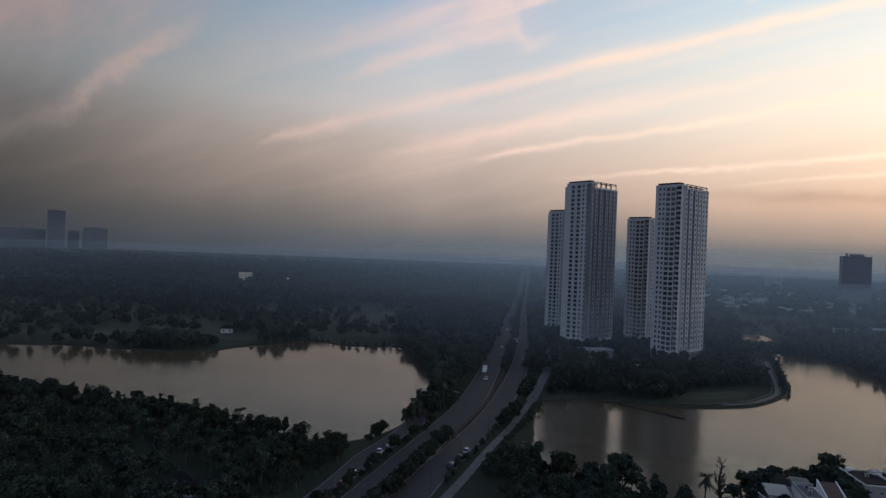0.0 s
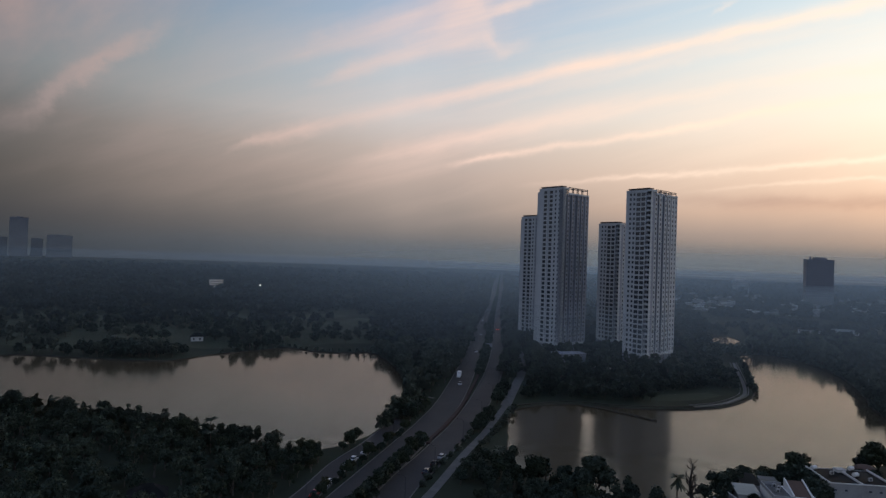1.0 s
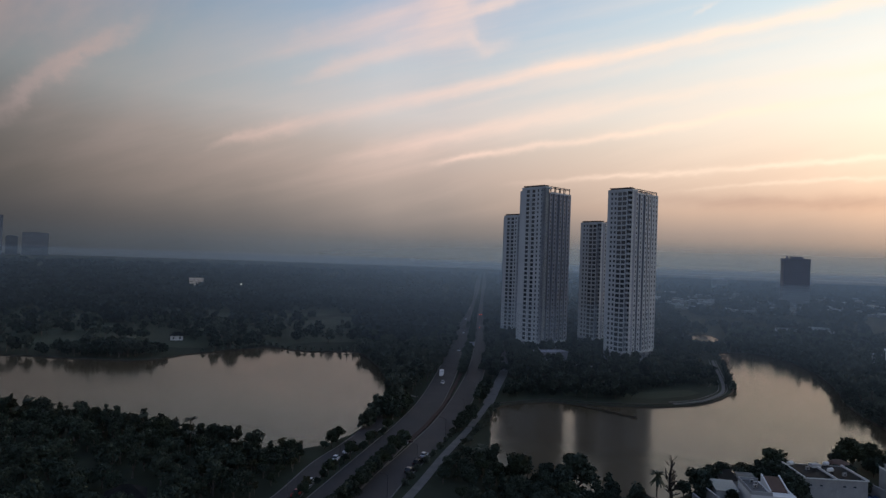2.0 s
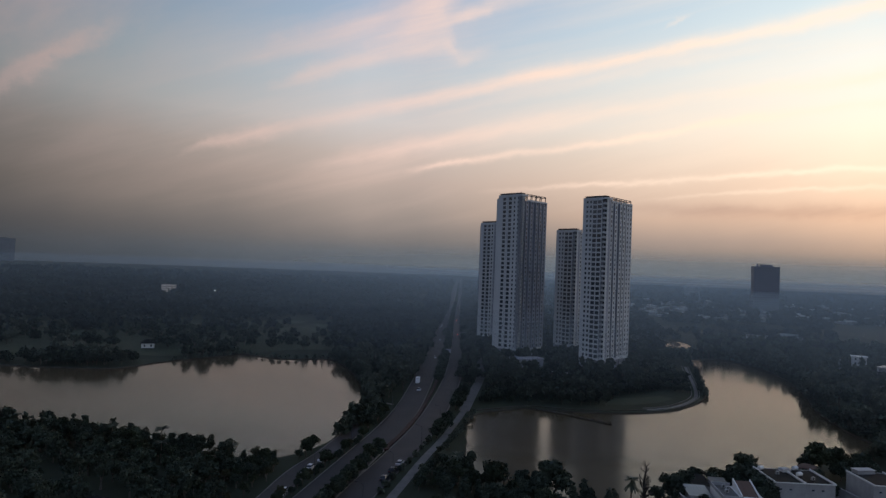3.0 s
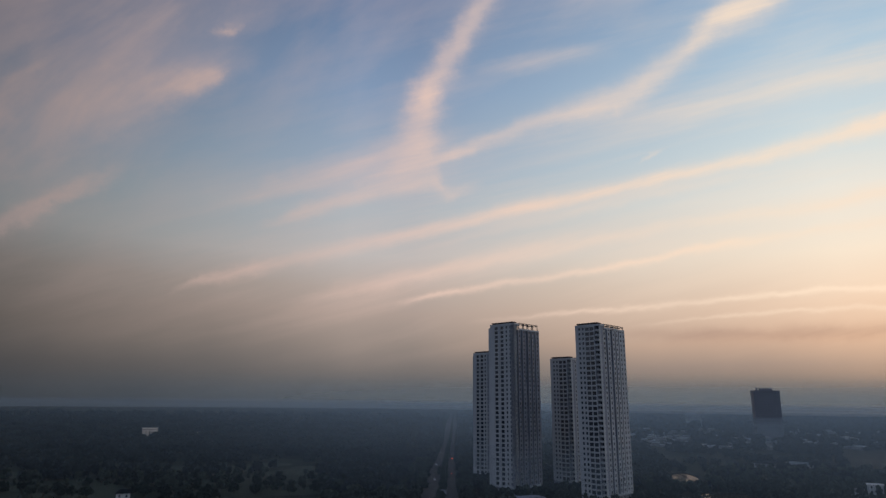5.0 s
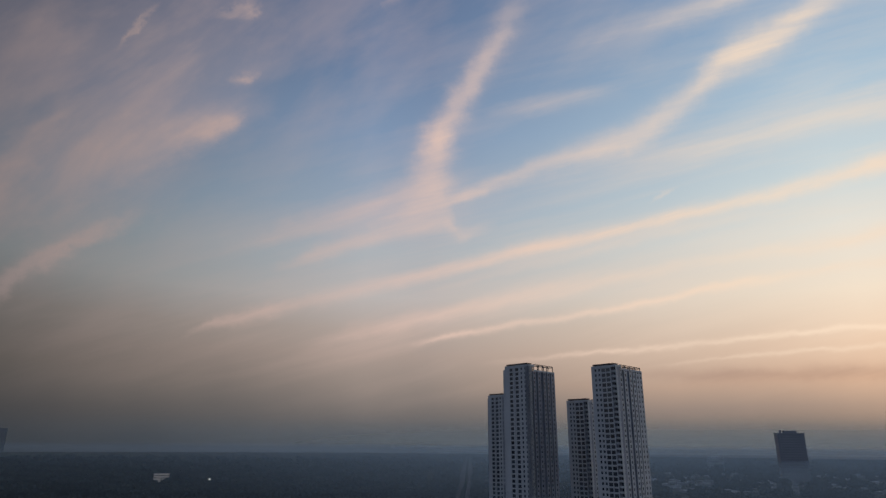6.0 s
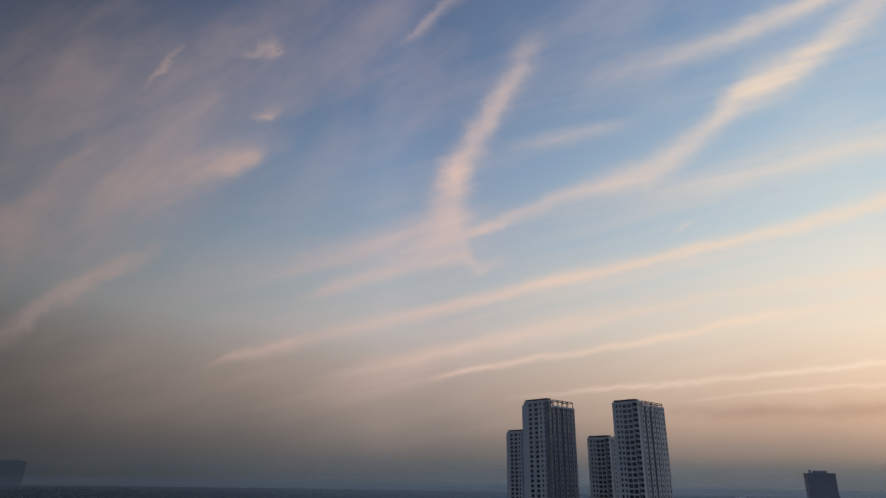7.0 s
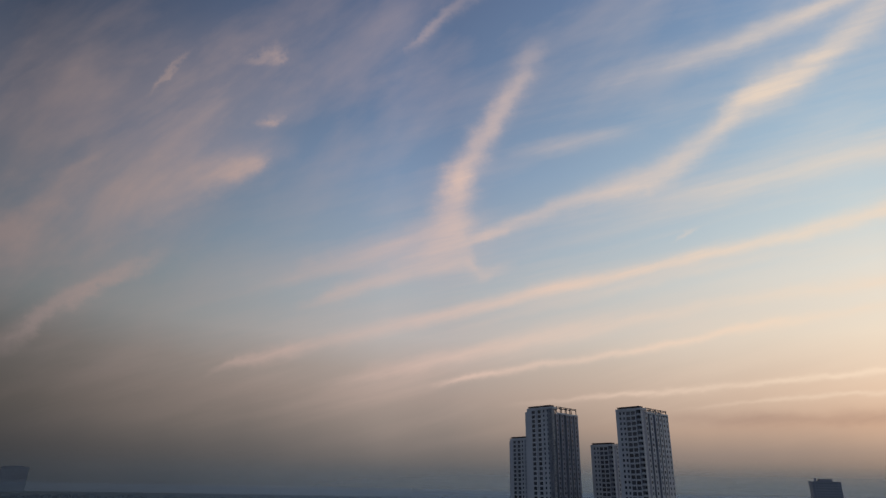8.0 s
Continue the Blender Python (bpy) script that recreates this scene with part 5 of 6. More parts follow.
def tiled_gable(m):
    """A house with a red tiled slope between raised white gable rims, and a terrace beside it."""
    t = thing("gabled_house", "white house with red tiled roof between raised rims", "house", m, group="houses on the near shore")
    part("wall_block", Boxes().box(-5.5, 0, 0, 5.5, 11, 4.9).mesh("wall_block", [M_WHITE]), t)
    part("terrace", Boxes().box(-5.4, 0.2, 4.9, -0.6, 10.8, 5.0).mesh("terrace", [M_PAVING]), t)
    par = Boxes().box(-5.5, 0, 4.9, -0.4, 0.2, 5.8).box(-5.5, 10.8, 4.9, -0.4, 11, 5.8).box(-5.5, 0.2, 4.9, -5.3, 10.8, 5.8)
    part("parapet", par.mesh("parapet", [M_HOUSE]), t)
    n = 14
    run, rise = 6.4, 1.9
    x0, x1, y0 = 0.3, 4.3, 3.2
    roof = part("roof", mesh_of("roof", [(x0, y0, 5.0), (x1, y0, 5.0), (x1, y0 + run, 5.0 + rise), (x0, y0 + run, 5.0 + rise), (x0, y0 + run, 4.9), (x1, y0 + run, 4.9), (x0, y0, 4.9), (x1, y0, 4.9)],
                                [(0, 1, 2, 3), (3, 2, 5, 4), (0, 3, 4, 6), (1, 7, 5, 2), (0, 6, 7, 1)], [M_BROWN]), t, "dark red-brown clay tiles")
    row = Boxes().box(0.0, 0.0, 0.0, x1 - x0, 0.46, 0.09).mesh("tile_course", [M_BROWN])
    for k in range(n):
        u = k / n
        part("tile_course", row, roof, m=pose(x0, y0 + 0.02 + run * u, 5.03 + rise * u, math.degrees(math.atan2(rise, run)) - 3, 0, 0))
    for x in (x0 - 0.36, x1 + 0.01):
        q0, q1 = y0 - 0.3, y0 + run + 0.4
        rim = mesh_of("gable_rim", [(x, q0, 4.9), (x + 0.35, q0, 4.9), (x + 0.35, q1, 4.9), (x, q1, 4.9), (x, q0, 5.35), (x + 0.35, q0, 5.35), (x + 0.35, q1, 7.4), (x, q1, 7.4)],
                      [(0, 1, 5, 4), (1, 2, 6, 5), (2, 3, 7, 6), (3, 0, 4, 7), (4, 5, 6, 7)], [M_WHITE])
        part("gable_rim", rim, t, "raised white gable rim")


flat_house("white flat-roofed house with small windows and dark roof", -8, 0, 0.3, 12.5, 7.0, [(-6.3, 4.9), (-3.6, 4.9)], pose(118.0, 157.6, 0, 0, 0, -8))
flat_house("white flat-roofed house with a dark stained roof", -8, 0, 0.3, 12.5, 6.7, [(-5.6, 4.6), (-3.0, 4.6)], pose(126.6, 157.4, 0, 0, 0, -8))
flat_house("white flat-roofed house beside a dark garden", -8, 0, 2.5, 12.0, 7.0, [(-6.0, 4.9), (-3.4, 4.9), (-0.6, 4.9)], pose(145.0, 155.0, 0, 0, 0, -8))
tiled_gable(pose(96.9, 151.0, 0, 0, 0, -13))
for x, y, z in ((95.0, 156.5, 5.0), (96.4, 158.6, 5.0), (96.2, 160.2, 5.0), (115.5, 165.5, 6.88), (123.4, 161.5, 6.58)):
    cooling_unit(x, y, z, 15)


def roof_tank(x, y, z):
    t = thing("water_tank", "small pale water tank lying on a flat roof", "tank", pose(x, y, z), group="roof tanks")
    bm = bmesh.new()
    bmesh.ops.create_cone(bm, cap_ends=True, segments=16, radius1=0.55, radius2=0.55, depth=1.8, matrix=pose(0, 0, 0.75, 0, 90, 20))
    bmesh.ops.bevel(bm, geom=[q for q in bm.edges if len(q.link_faces) == 2 and abs(q.link_faces[0].normal.dot(q.link_faces[1].normal)) < 0.3], offset=0.12, segments=2, affect="EDGES")
    me = bpy.data.meshes.new("drum")
    bm.to_mesh(me)
    bm.free()
    me.materials.append(M_WHITE)
    part("drum", me, t)
    foot = Boxes().box(-0.1, -0.5, 0, 0.1, 0.5, 0.25).mesh("cradle", [M_STEEL])
    for fx in (-0.5, 0.5):
        part("cradle", foot, t, m=pose(fx, 0.0, 0))


roof_tank(121.5, 164.5, 6.58)
roof_tank(124.0, 169.8, 6.58)
roof_tank(112.8, 169.0, 6.88)
stair = thing("stair_head", "white box-shaped stair head on the roof", "roof hut", pose(118.6, 167.2, 6.58, 0, 0, 2))
part("wall_block", Boxes().box(-0.2, 0, 0, 2.2, 1.8, 1.0).mesh("wall_block", [M_WHITE]), stair)
part("roof", Boxes().box(-0.4, -0.2, 1.0, 2.4, 2.0, 1.15).mesh("roof", [M_HOUSE]), stair)
stair = thing("stair_head", "white box-shaped stair head beside the roof edge", "roof hut", pose(140.5, 165.5, 6.88, 0, 0, 2))
part("wall_block", Boxes().box(-0.2, 0, 0, 5.4, 2.4, 1.0).mesh("wall_block", [M_HOUSE]), stair)
part("roof", Boxes().box(-0.4, -0.2, 1.0, 5.6, 2.6, 1.15).mesh("roof", [M_HOUSE]), stair)


def shed(label, x0, y0, x1, y1, z0, z1, roof_mat, m):
    """A low house under a single slope of sheet roofing, lower towards the viewer."""
    t = thing("low_house", label, "house", m, group="houses on the near shore")
    part("wall_block", Boxes().box(x0, y0, 0, x1, y1, z0).mesh("wall_block", [M_HOUSE]), t)
    n = 7
    w = (x1 - x0 + 0.6) / n
    sheet = mesh_of("roof_sheet", [(0, -0.3, z0), (w * 0.96, -0.3, z0), (w * 0.96, y1 - y0 + 0.3, z1), (0, y1 - y0 + 0.3, z1),
                                   (0, -0.3, z0 + 0.08), (w * 0.96, -0.3, z0 + 0.08), (w * 0.96, y1 - y0 + 0.3, z1 + 0.08), (0, y1 - y0 + 0.3, z1 + 0.08)],
                    [(4, 5, 6, 7), (0, 1, 5, 4), (1, 2, 6, 5), (2, 3, 7, 6), (3, 0, 4, 7), (3, 2, 1, 0)], [roof_mat])
    for k in range(n):
        part("roof_sheet", sheet, t, m=pose(x0 - 0.3 + k * w, y0, 0))
    gable = mesh_of("gable_wall", [(x0, y0, z0), (x0, y1, z0), (x0, y1, z1), (x1, y0, z0), (x1, y1, z0), (x1, y1, z1)], [(0, 1, 2), (3, 5, 4), (1, 4, 5, 2)], [M_HOUSE])
    part("gable_wall", gable, t)


shed("low shed with pale corrugated sheet roof", 0, 0, 5.4, 6.5, 3.4, 4.1, M_SHED, pose(86.2, 159.2, 0, 0, 0, -13))
shed("low house with dark stained sloping roof", 0, 0, 4.6, 8.0, 3.9, 4.4, M_FLATROOF, pose(90.6, 165.5, 0, 0, 0, -13))
shed("low house with weathered grey sheet roof", 0, 0, 4.0, 5.0, 4.0, 4.4, M_SHEDDARK, pose(96.6, 165.6, 0, 0, 0, -13))

for x, y0, y1, h in ((84.2, 150, 166, 3.2), (108.2, 158, 172, 5.2), (80.0, 150, 160, 2.2), (134.6, 158, 170, 3.0)):
    w = tagged(new("party_wall", Boxes().box(x - 0.15, y0, -0.3, x + 0.15, y1, h).box(x - 0.22, y0, h, x + 0.22, y1, h + 0.12).mesh("party_wall", [M_HOUSE])),
               "long white garden wall between house plots", "wall", "garden walls")

# the dome, the mast and the tarpaulin behind the row
dome = bmesh.new()
bmesh.ops.create_uvsphere(dome, u_segments=20, v_segments=10, radius=3.6, matrix=Matrix.Diagonal((1, 1, 0.7, 1)))
bmesh.ops.bisect_plane(dome, geom=list(dome.verts) + list(dome.edges) + list(dome.faces), plane_co=(0, 0, 0), plane_no=(0, 0, -1), clear_outer=True)
me = bpy.data.meshes.new("dome")
dome.to_mesh(me)
dome.free()
me.materials.append(M_BROWN)
pav = thing("domed_pavilion", "round garden pavilion with brown domed roof", "pavilion", pose(136.5, 181.0, 0))
part("dome", me, pav, "brown domed roof", pose(0, 0, 2.4))
post = Boxes().box(-0.12, -0.12, -0.2, 0.12, 0.12, 2.6).mesh("post", [M_HOUSE])
for k in range(6):
    part("post", post, pav, m=pose(2.9 * math.cos(k * math.tau / 6), 2.9 * math.sin(k * math.tau / 6), 0))
tagged(new("antenna_mast", Boxes().box(133.0, 179.9, 0, 133.08, 179.98, 9.5).box(132.7, 179.92, 8.6, 133.4, 179.96, 8.66).mesh("antenna_mast", [M_STEEL])), "thin dark antenna mast above the roofs", "antenna")
tv = Boxes()
for k in range(8):
    tv.box(k * 0.5, 0, 0, k * 0.5 + 0.5, 2.2, 0.9 + 0.25 * math.sin(k * 1.3))
tagged(new("covered_pile", tv.mesh("covered_pile", [M_BLUE])), "blue tarpaulin over a low pile", "tarpaulin").matrix_basis = pose(129.5, 160.0, 0)

# vegetation among the houses
for kind, x, y, s in (("tall_palm", 65.8, 150.5, 1.0), ("ball", 47.5, 169.5, 0.8), ("round", 143.5, 184.5, 1.15), ("round", 149.5, 186.0, 1.0), ("ball", 139.5, 185.0, 0.85),
                      ("round", 112.5, 176.0, 1.0), ("small", 108.0, 175.0, 1.15), ("small", 105.0, 174.0, 1.0), ("small", 91.0, 170.5, 1.2), ("small", 87.5, 168.5, 1.15),
                      ("small", 96.5, 175.0, 1.05), ("small", 111.0, 168.0, 0.9), ("small", 110.6, 163.5, 0.9), ("small", 82.0, 160.5, 0.85), ("small", 86.0, 152.5, 0.8), ("dry", 101.5, 174.5, 0.85),
                      ("small", 130.5, 170.0, 1.0), ("small", 132.5, 166.0, 0.9), ("small", 79.0, 163.0, 0.9), ("small", 92.0, 172.5, 1.1), ("small", 100.0, 172.8, 0.95), ("small", 104.5, 169.0, 0.9), ("small", 106.6, 163.0, 1.1), ("small", 107.0, 158.5, 1.05), ("ball", 107.4, 156.5, 0.95), ("small", 128.8, 172.8, 1.2), ("small", 131.0, 163.0, 0.9), ("small", 84.5, 170.5, 1.0), ("ball", 107.6, 160.5, 0.98), ("ball", 108.4, 164.5, 1.02), ("ball", 109.0, 168.5, 1.02), ("ball", 110.0, 172.5, 0.98), ("small", 106.2, 167.0, 1.2), ("small", 105.6, 171.0, 1.15), ("small", 89.5, 158.0, 0.8), ("small", 84.8, 163.5, 1.0), ("small", 86.5, 167.0, 1.1), ("ball", 147.0, 180.0, 0.8), ("ball", 152.0, 176.0, 0.9), ("ball", 156.0, 182.0, 1.0), ("ball", 136.0, 176.0, 0.6), ("small", 121.0, 174.5, 0.9), ("small", 125.5, 175.5, 1.0)):
    tree(kind, x, y, s, " among the lakeside houses")


def bare_tree(x, y, h, seed):
    """A leafless tree: one upright stem with short forked limbs all the way up."""
    rng = random.Random(seed)
    v, f = [], []

    def grow(p, way, length, r, depth):
        q = p + way * length
        limb(v, f, p, q, r, r * 0.6, 5)
        if depth == 0:
            return
        for _ in range(3):
            w = (way + Vector((rng.uniform(-1, 1), rng.uniform(-1, 1), rng.uniform(-0.1, 0.8))) * 0.8).normalized()
            grow(p + way * length * rng.uniform(0.5, 1.0), w, length * rng.uniform(0.45, 0.7), r * 0.6, depth - 1)
    n = 9
    pts = [Vector((0.25 * math.sin(k * 0.9), 0.15 * math.cos(k), h * 0.92 * k / n - (0.3 if k == 0 else 0))) for k in range(n + 1)]
    for k in range(n):
        r = 0.62 * (1 - 0.78 * k / n)
        limb(v, f, pts[k], pts[k + 1], r, r * 0.93, 7)
        if k >= 2:
            for _ in range(4):
                a = rng.random() * math.tau
                grow(pts[k].lerp(pts[k + 1], rng.random()), Vector((math.cos(a), math.sin(a), rng.uniform(0.5, 1.1))).normalized(), 1.5 * (1.15 - 0.5 * k / n), r * 0.5, 2)
    t = thing("bare_tree", "leafless dark tree with forked limbs", "tree", pose(x, y, 0))
    part("trunk", mesh_of("trunk", v, f, [M_BARK_DARK]), t)


bare_tree(71.6, 155.0, 13.6, 4)

# ---------------------------------------------------------------- far shore and town


def villa(label, x, y, w, dp, floors, turn, roof_mat=M_TILE, hip=True):
    t = thing("villa", label, "house", pose(x, y, 0, 0, 0, turn), group="houses beyond the lake")
    h = floors * 3.1
    holes = []
    n = max(2, int(w / 3.2))
    for k in range(floors):
        for q in range(n):
            holes.append(((q + 0.5) * w / n - w / 2, k * 3.1 + 0.9, 1.1, 1.5))
    wall_with("front_wall", -w / 2, w / 2, -dp / 2, 0, h, holes, t, [M_WHITE])
    side = Boxes().box(0, -dp / 2 + 0.25, 0, 0.25, dp / 2, h).mesh("side_wall", [M_WHITE])
    part("side_wall", side, t, m=pose(-w / 2, 0, 0))
    part("side_wall", side, t, m=pose(w / 2 - 0.25, 0, 0))
    part("back_wall", Boxes().box(-w / 2 + 0.25, dp / 2 - 0.25, 0, w / 2 - 0.25, dp / 2, h).mesh("back_wall", [M_WHITE]), t)
    for hx, hz, _, _ in holes:
        part("window", TALL_WINDOW, t, m=pose(hx, -dp / 2 + 0.14, hz))
    e = 0.7
    if hip:
        a, c, r = w / 2 + e, dp / 2 + e, max(w / 2 - dp / 2, 0.2)
        me = mesh_of("roof", [(-a, -c, h), (a, -c, h), (a, c, h), (-a, c, h), (-r, 0, h + 2.6), (r, 0, h + 2.6)], [(0, 1, 5, 4), (1, 2, 5), (2, 3, 4, 5), (3, 0, 4), (3, 2, 1, 0)], [roof_mat])
        part("roof", me, t)
    else:
        part("roof", Boxes().box(-w / 2 - e, -dp / 2 - e, h, w / 2 + e, dp / 2 + e, h + 0.35).mesh("roof", [M_WHITE]), t)


villa("white two-storey house with hipped roof beyond the lake", 384, 586, 20, 10, 2, -35, M_FLATROOF)
villa("pale house with a long sheet roof among trees", 410, 575, 24, 9, 2, -30, M_SHED)
villa("white modern flat-roofed house among dark trees", 331, 409, 9, 8, 2, -38, M_WHITE, False)
villa("white modern house with tall block among trees", 346, 409, 9, 8, 3, -38, M_WHITE, False)
villa("small white house under dark trees", 281, 327, 6, 6, 1, -30, M_SHED)


def slab_block(label, x, y, w, dp, floors, turn, body=M_CORE):
    """A long apartment block with white floor edges and dark recessed balconies."""
    t = thing("apartment_block", label, "apartment block", pose(x, y, 0, 0, 0, turn))
    part("body", Boxes().box(-w / 2, 1.5, 0, w / 2, dp, floors * 3.2).mesh("body", [body]), t)
    edge = Boxes().box(-w / 2, 0, -0.15, w / 2, 1.496, 0.25).mesh("floor_edge", [M_WHITE])
    rail = Boxes().box(-w / 2, 0, 0.25, w / 2, 0.12, 1.1).mesh("balcony_rail", [M_GLASS])
    fin = Boxes().box(-0.12, 0.02, 0, 0.12, 1.49, floors * 3.2).mesh("fin", [M_WHITE])
    for k in range(floors + 1):
        part("floor_edge", edge, t, m=pose(0, 0, k * 3.2))
        if k < floors:
            part("balcony_rail", rail, t, m=pose(0, -0.004, k * 3.2))
    n = int(w / 4.5)
    for k in range(n + 1):
        part("fin", fin, t, m=pose(-w / 2 + 0.13 + k * (w - 0.26) / n, 0.3 - 0.302, 0))
    part("roof", Boxes().box(-w / 2 - 0.5, -0.5, floors * 3.2 + 0.25, w / 2 + 0.5, dp + 0.5, floors * 3.2 + 0.6).mesh("roof", [M_SHED]), t, "pale overhanging roof")
    return t


slab_block("grey apartment block with white floor edges among trees", 300, 322, 26, 12, 4, -60)

M_TOWN_ROOF = surface("town_roofs", (0.1, 0.1, 0.1), (0.6, 0.6, 0.58), 0.03, 0.42, spec=0.5, lo=0.38, hi=0.66)
M_TOWN_WALL = surface("town_walls", (0.2, 0.2, 0.2), (0.34, 0.335, 0.325), 0.02, 0.85)


def town():
    """Several hundred small gabled houses in rows, too far to tell apart."""
    rng = random.Random(9)
    b = Boxes()
    V, F, I = [], [], []
    for y0, x0, x1 in ((870, 420, 800), (900, 420, 820), (980, 440, 900), (1060, 470, 1000), (1150, 470, 1080), (1240, 480, 1150), (1330, 520, 1250), (940, 430, 860), (1020, 450, 950), (1100, 470, 1040), (1430, 560, 1350)):
        x = x0
        while x < x1:
            w, dp, h = rng.uniform(6, 15), rng.uniform(6, 9), rng.uniform(2.8, 4.6)
            y = y0 + rng.uniform(-18, 18) + (x - x0) * -0.12
            if rng.random() < 0.62:
                n = len(V)
                r = rng.uniform(0.5, 1.5)
                V += [(x, y, 0), (x + w, y, 0), (x + w, y + dp, 0), (x, y + dp, 0), (x, y, h), (x + w, y, h), (x + w, y + dp, h), (x, y + dp, h), (x, y + dp / 2, h + r), (x + w, y + dp / 2, h + r)]
                F += [tuple(n + q for q in fc) for fc in ((0, 1, 5, 4), (1, 2, 6, 9, 5), (2, 3, 7, 6), (3, 0, 4, 8, 7), (4, 5, 9, 8), (6, 7, 8, 9))]
                I += [1, 1, 1, 1, 0, 0]
            x += w + rng.uniform(1, 11)
    tagged(new("town_houses", mesh_of("town_houses", V, F, [M_TOWN_ROOF, M_TOWN_WALL], index=I)), "rows of small pale-roofed houses in the hazy distance", "houses", kind="stuff")


town()


def far_block(label, x, y, w, dp, h, turn, rows, cols, wall, name="office_tower"):
    """A distant block with window bands, a parapet and roof plant."""
    t = thing(name, label, "building", pose(x, y, 0, 0, 0, turn))
    part("wall", Boxes().box(-w / 2, 0, 0, w / 2, dp, h).mesh("wall", [wall]), t)
    b = Boxes().box(-w / 2 - 0.5, -0.5, h, w / 2 + 0.5, dp + 0.5, h + 1.5)
    part("parapet", b.mesh("parapet", [wall]), t)
    part("plant_room", Boxes().box(-w * 0.2, dp * 0.2, h + 1.5, w * 0.25, dp * 0.8, h + 5.5).box(-w * 0.36, dp * 0.3, h + 1.5, -w * 0.3, dp * 0.5, h + 7).mesh("plant_room", [wall]), t)
    cw = w / cols * 0.62
    pane = window_mesh(cw, h / rows * 0.5, [M_OFFICE_PANE, wall])
    for r in range(rows if name != "skyline_building" else 0):
        for q in range(cols):
            part("window", pane, t, m=pose((q + 0.5) * w / cols - w / 2, -0.004, (r + 0.3) * h / rows))
    return t


far_block("dark slab-shaped office tower in the haze", 724, 1080, 44, 22, 84, -20, 20, 10, M_OFFICE)
far_block("pale mid-rise building in the haze", 905, 1690, 42, 20, 30, -28, 5, 6, M_WHITE, "mid_rise")
brightened_block = slab_block("white four-storey building with open floors above the woods", -329, 1036, 22, 10, 5, 17, M_WHITE)
villa("long low white building beside the woods", -283, 1040, 34, 8, 1, 15, M_SHED)
villa("small golf pavilion with dark roof by the lake", -150, 436, 8, 4, 1, 18, M_FLATROOF)
villa("low park building with dark roof under trees", -63, 153, 8, 6, 1, 20, M_FLATROOF)
for az, dist, w, h in ((32.1, 4300, 90, 222), (30.9, 4420, 60, 105), (29.4, 4300, 130, 128), (34.2, 4400, 220, 108), (36.4, 4300, 160, 100)):
    a = radians(az)
    far_block("tall far building, a faint silhouette in haze", -dist * math.sin(a), dist * math.cos(a), w, 40, h, az, 12, 3, M_SKYLINE, "skyline_building")

# podium and entrance by the towers
pod = thing("podium", "low pale podium building before the towers", "building", pose(100, 388, 0, 0, 0, 12))
part("wall_block", Boxes().box(-10, 0, 0, 10, 9, 5.0).mesh("wall_block", [M_GREY]), pod)
part("roof", Boxes().box(-10.4, -0.4, 5.0, 10.4, 9.4, 5.5).mesh("roof", [M_GREY]), pod)
part("portal", Boxes().box(-3.4, -1.2, 0, -2.8, -0.01, 3.8).box(1.8, -1.2, 0, 2.4, -0.01, 3.8).box(-3.8, -1.6, 3.8, 2.8, -0.01, 4.4).mesh("portal", [M_HOUSE]), pod, "white entrance portal")

# ---------------------------------------------------------------- jetty, posts, lamps
jet = thing("jetty", "low stone breakwater running out into the lake", "jetty")
jl = smooth_line([(74.7, 273.0), (82, 267.5), (91, 258), (99, 248.5)], 2.2)
part("deck", ribbon(jl, -0.8, 0.8, -1.5, -0.2, M_BANK), jet)
stone = Boxes().box(-0.5, -0.6, -0.6, 0.5, 0.6, 0.25).mesh("stone", [M_BANK])
for k, p in enumerate(jl):
    part("stone", stone, jet, m=pose(p.x, p.y, -0.22, 5 * math.sin(k * 2.1), 6 * math.cos(k * 1.3), 40 * k))
pile = Boxes().box(-0.2, -0.2, -2.2, 0.2, 0.2, 2.6).box(-0.28, -0.28, 2.6, 0.28, 0.28, 2.75).mesh("mooring_pile", [M_BARK])
for x, y in ((-30.8, 392), (-27.0, 393), (-34.5, 395), (-62.5, 400)):
    ob = tagged(new("mooring_pile", pile), "dark wooden pile standing in the lake", "pile", "mooring piles")
    ob.matrix_basis = pose(x, y, 0)


def lamp_master():
    t = thing("street_lamp", "slim dark street lamp with one arm", "street lamp", pose(0, 0, 0), group="street lamps")
    v, f = [], []
    limb(v, f, (0, 0, -0.2), (0, 0, 8.0), 0.09, 0.05, 8)
    part("pole", mesh_of("pole", v, f, [M_STEEL]), t)
    v, f = [], []
    limb(v, f, (0, 0, 7.9), (1.0, 0, 8.4), 0.05, 0.04, 6)
    limb(v, f, (1.0, 0, 8.4), (1.7, 0, 8.45), 0.04, 0.04, 6)
    part("arm", mesh_of("arm", v, f, [M_STEEL]), t)
    part("lamp_head", Boxes().box(1.5, -0.14, 8.38, 2.2, 0.14, 8.52).mesh("lamp_head", [M_STEEL]), t)
    return t


first = lamp_master()
spots = []
for line, off in ((LEFT_WAY, -5.6), (RIGHT_WAY, 5.6)):
    o = offset_line(line, off)
    acc = 0.0
    for a, b in zip(o, o[1:]):
        acc += (b - a).length
        if acc > 28 and 150 < a.y < 700:
            acc = 0.0
            spots.append((a, math.degrees(math.atan2(b.y - a.y, b.x - a.x)) + (-90 if off < 0 else 90)))
first.matrix_basis = pose(spots[0][0].x, spots[0][0].y, 0, 0, 0, spots[0][1])
for p, turn in spots[1:]:
    copy_thing(first, pose(p.x, p.y, 0, 0, 0, turn))

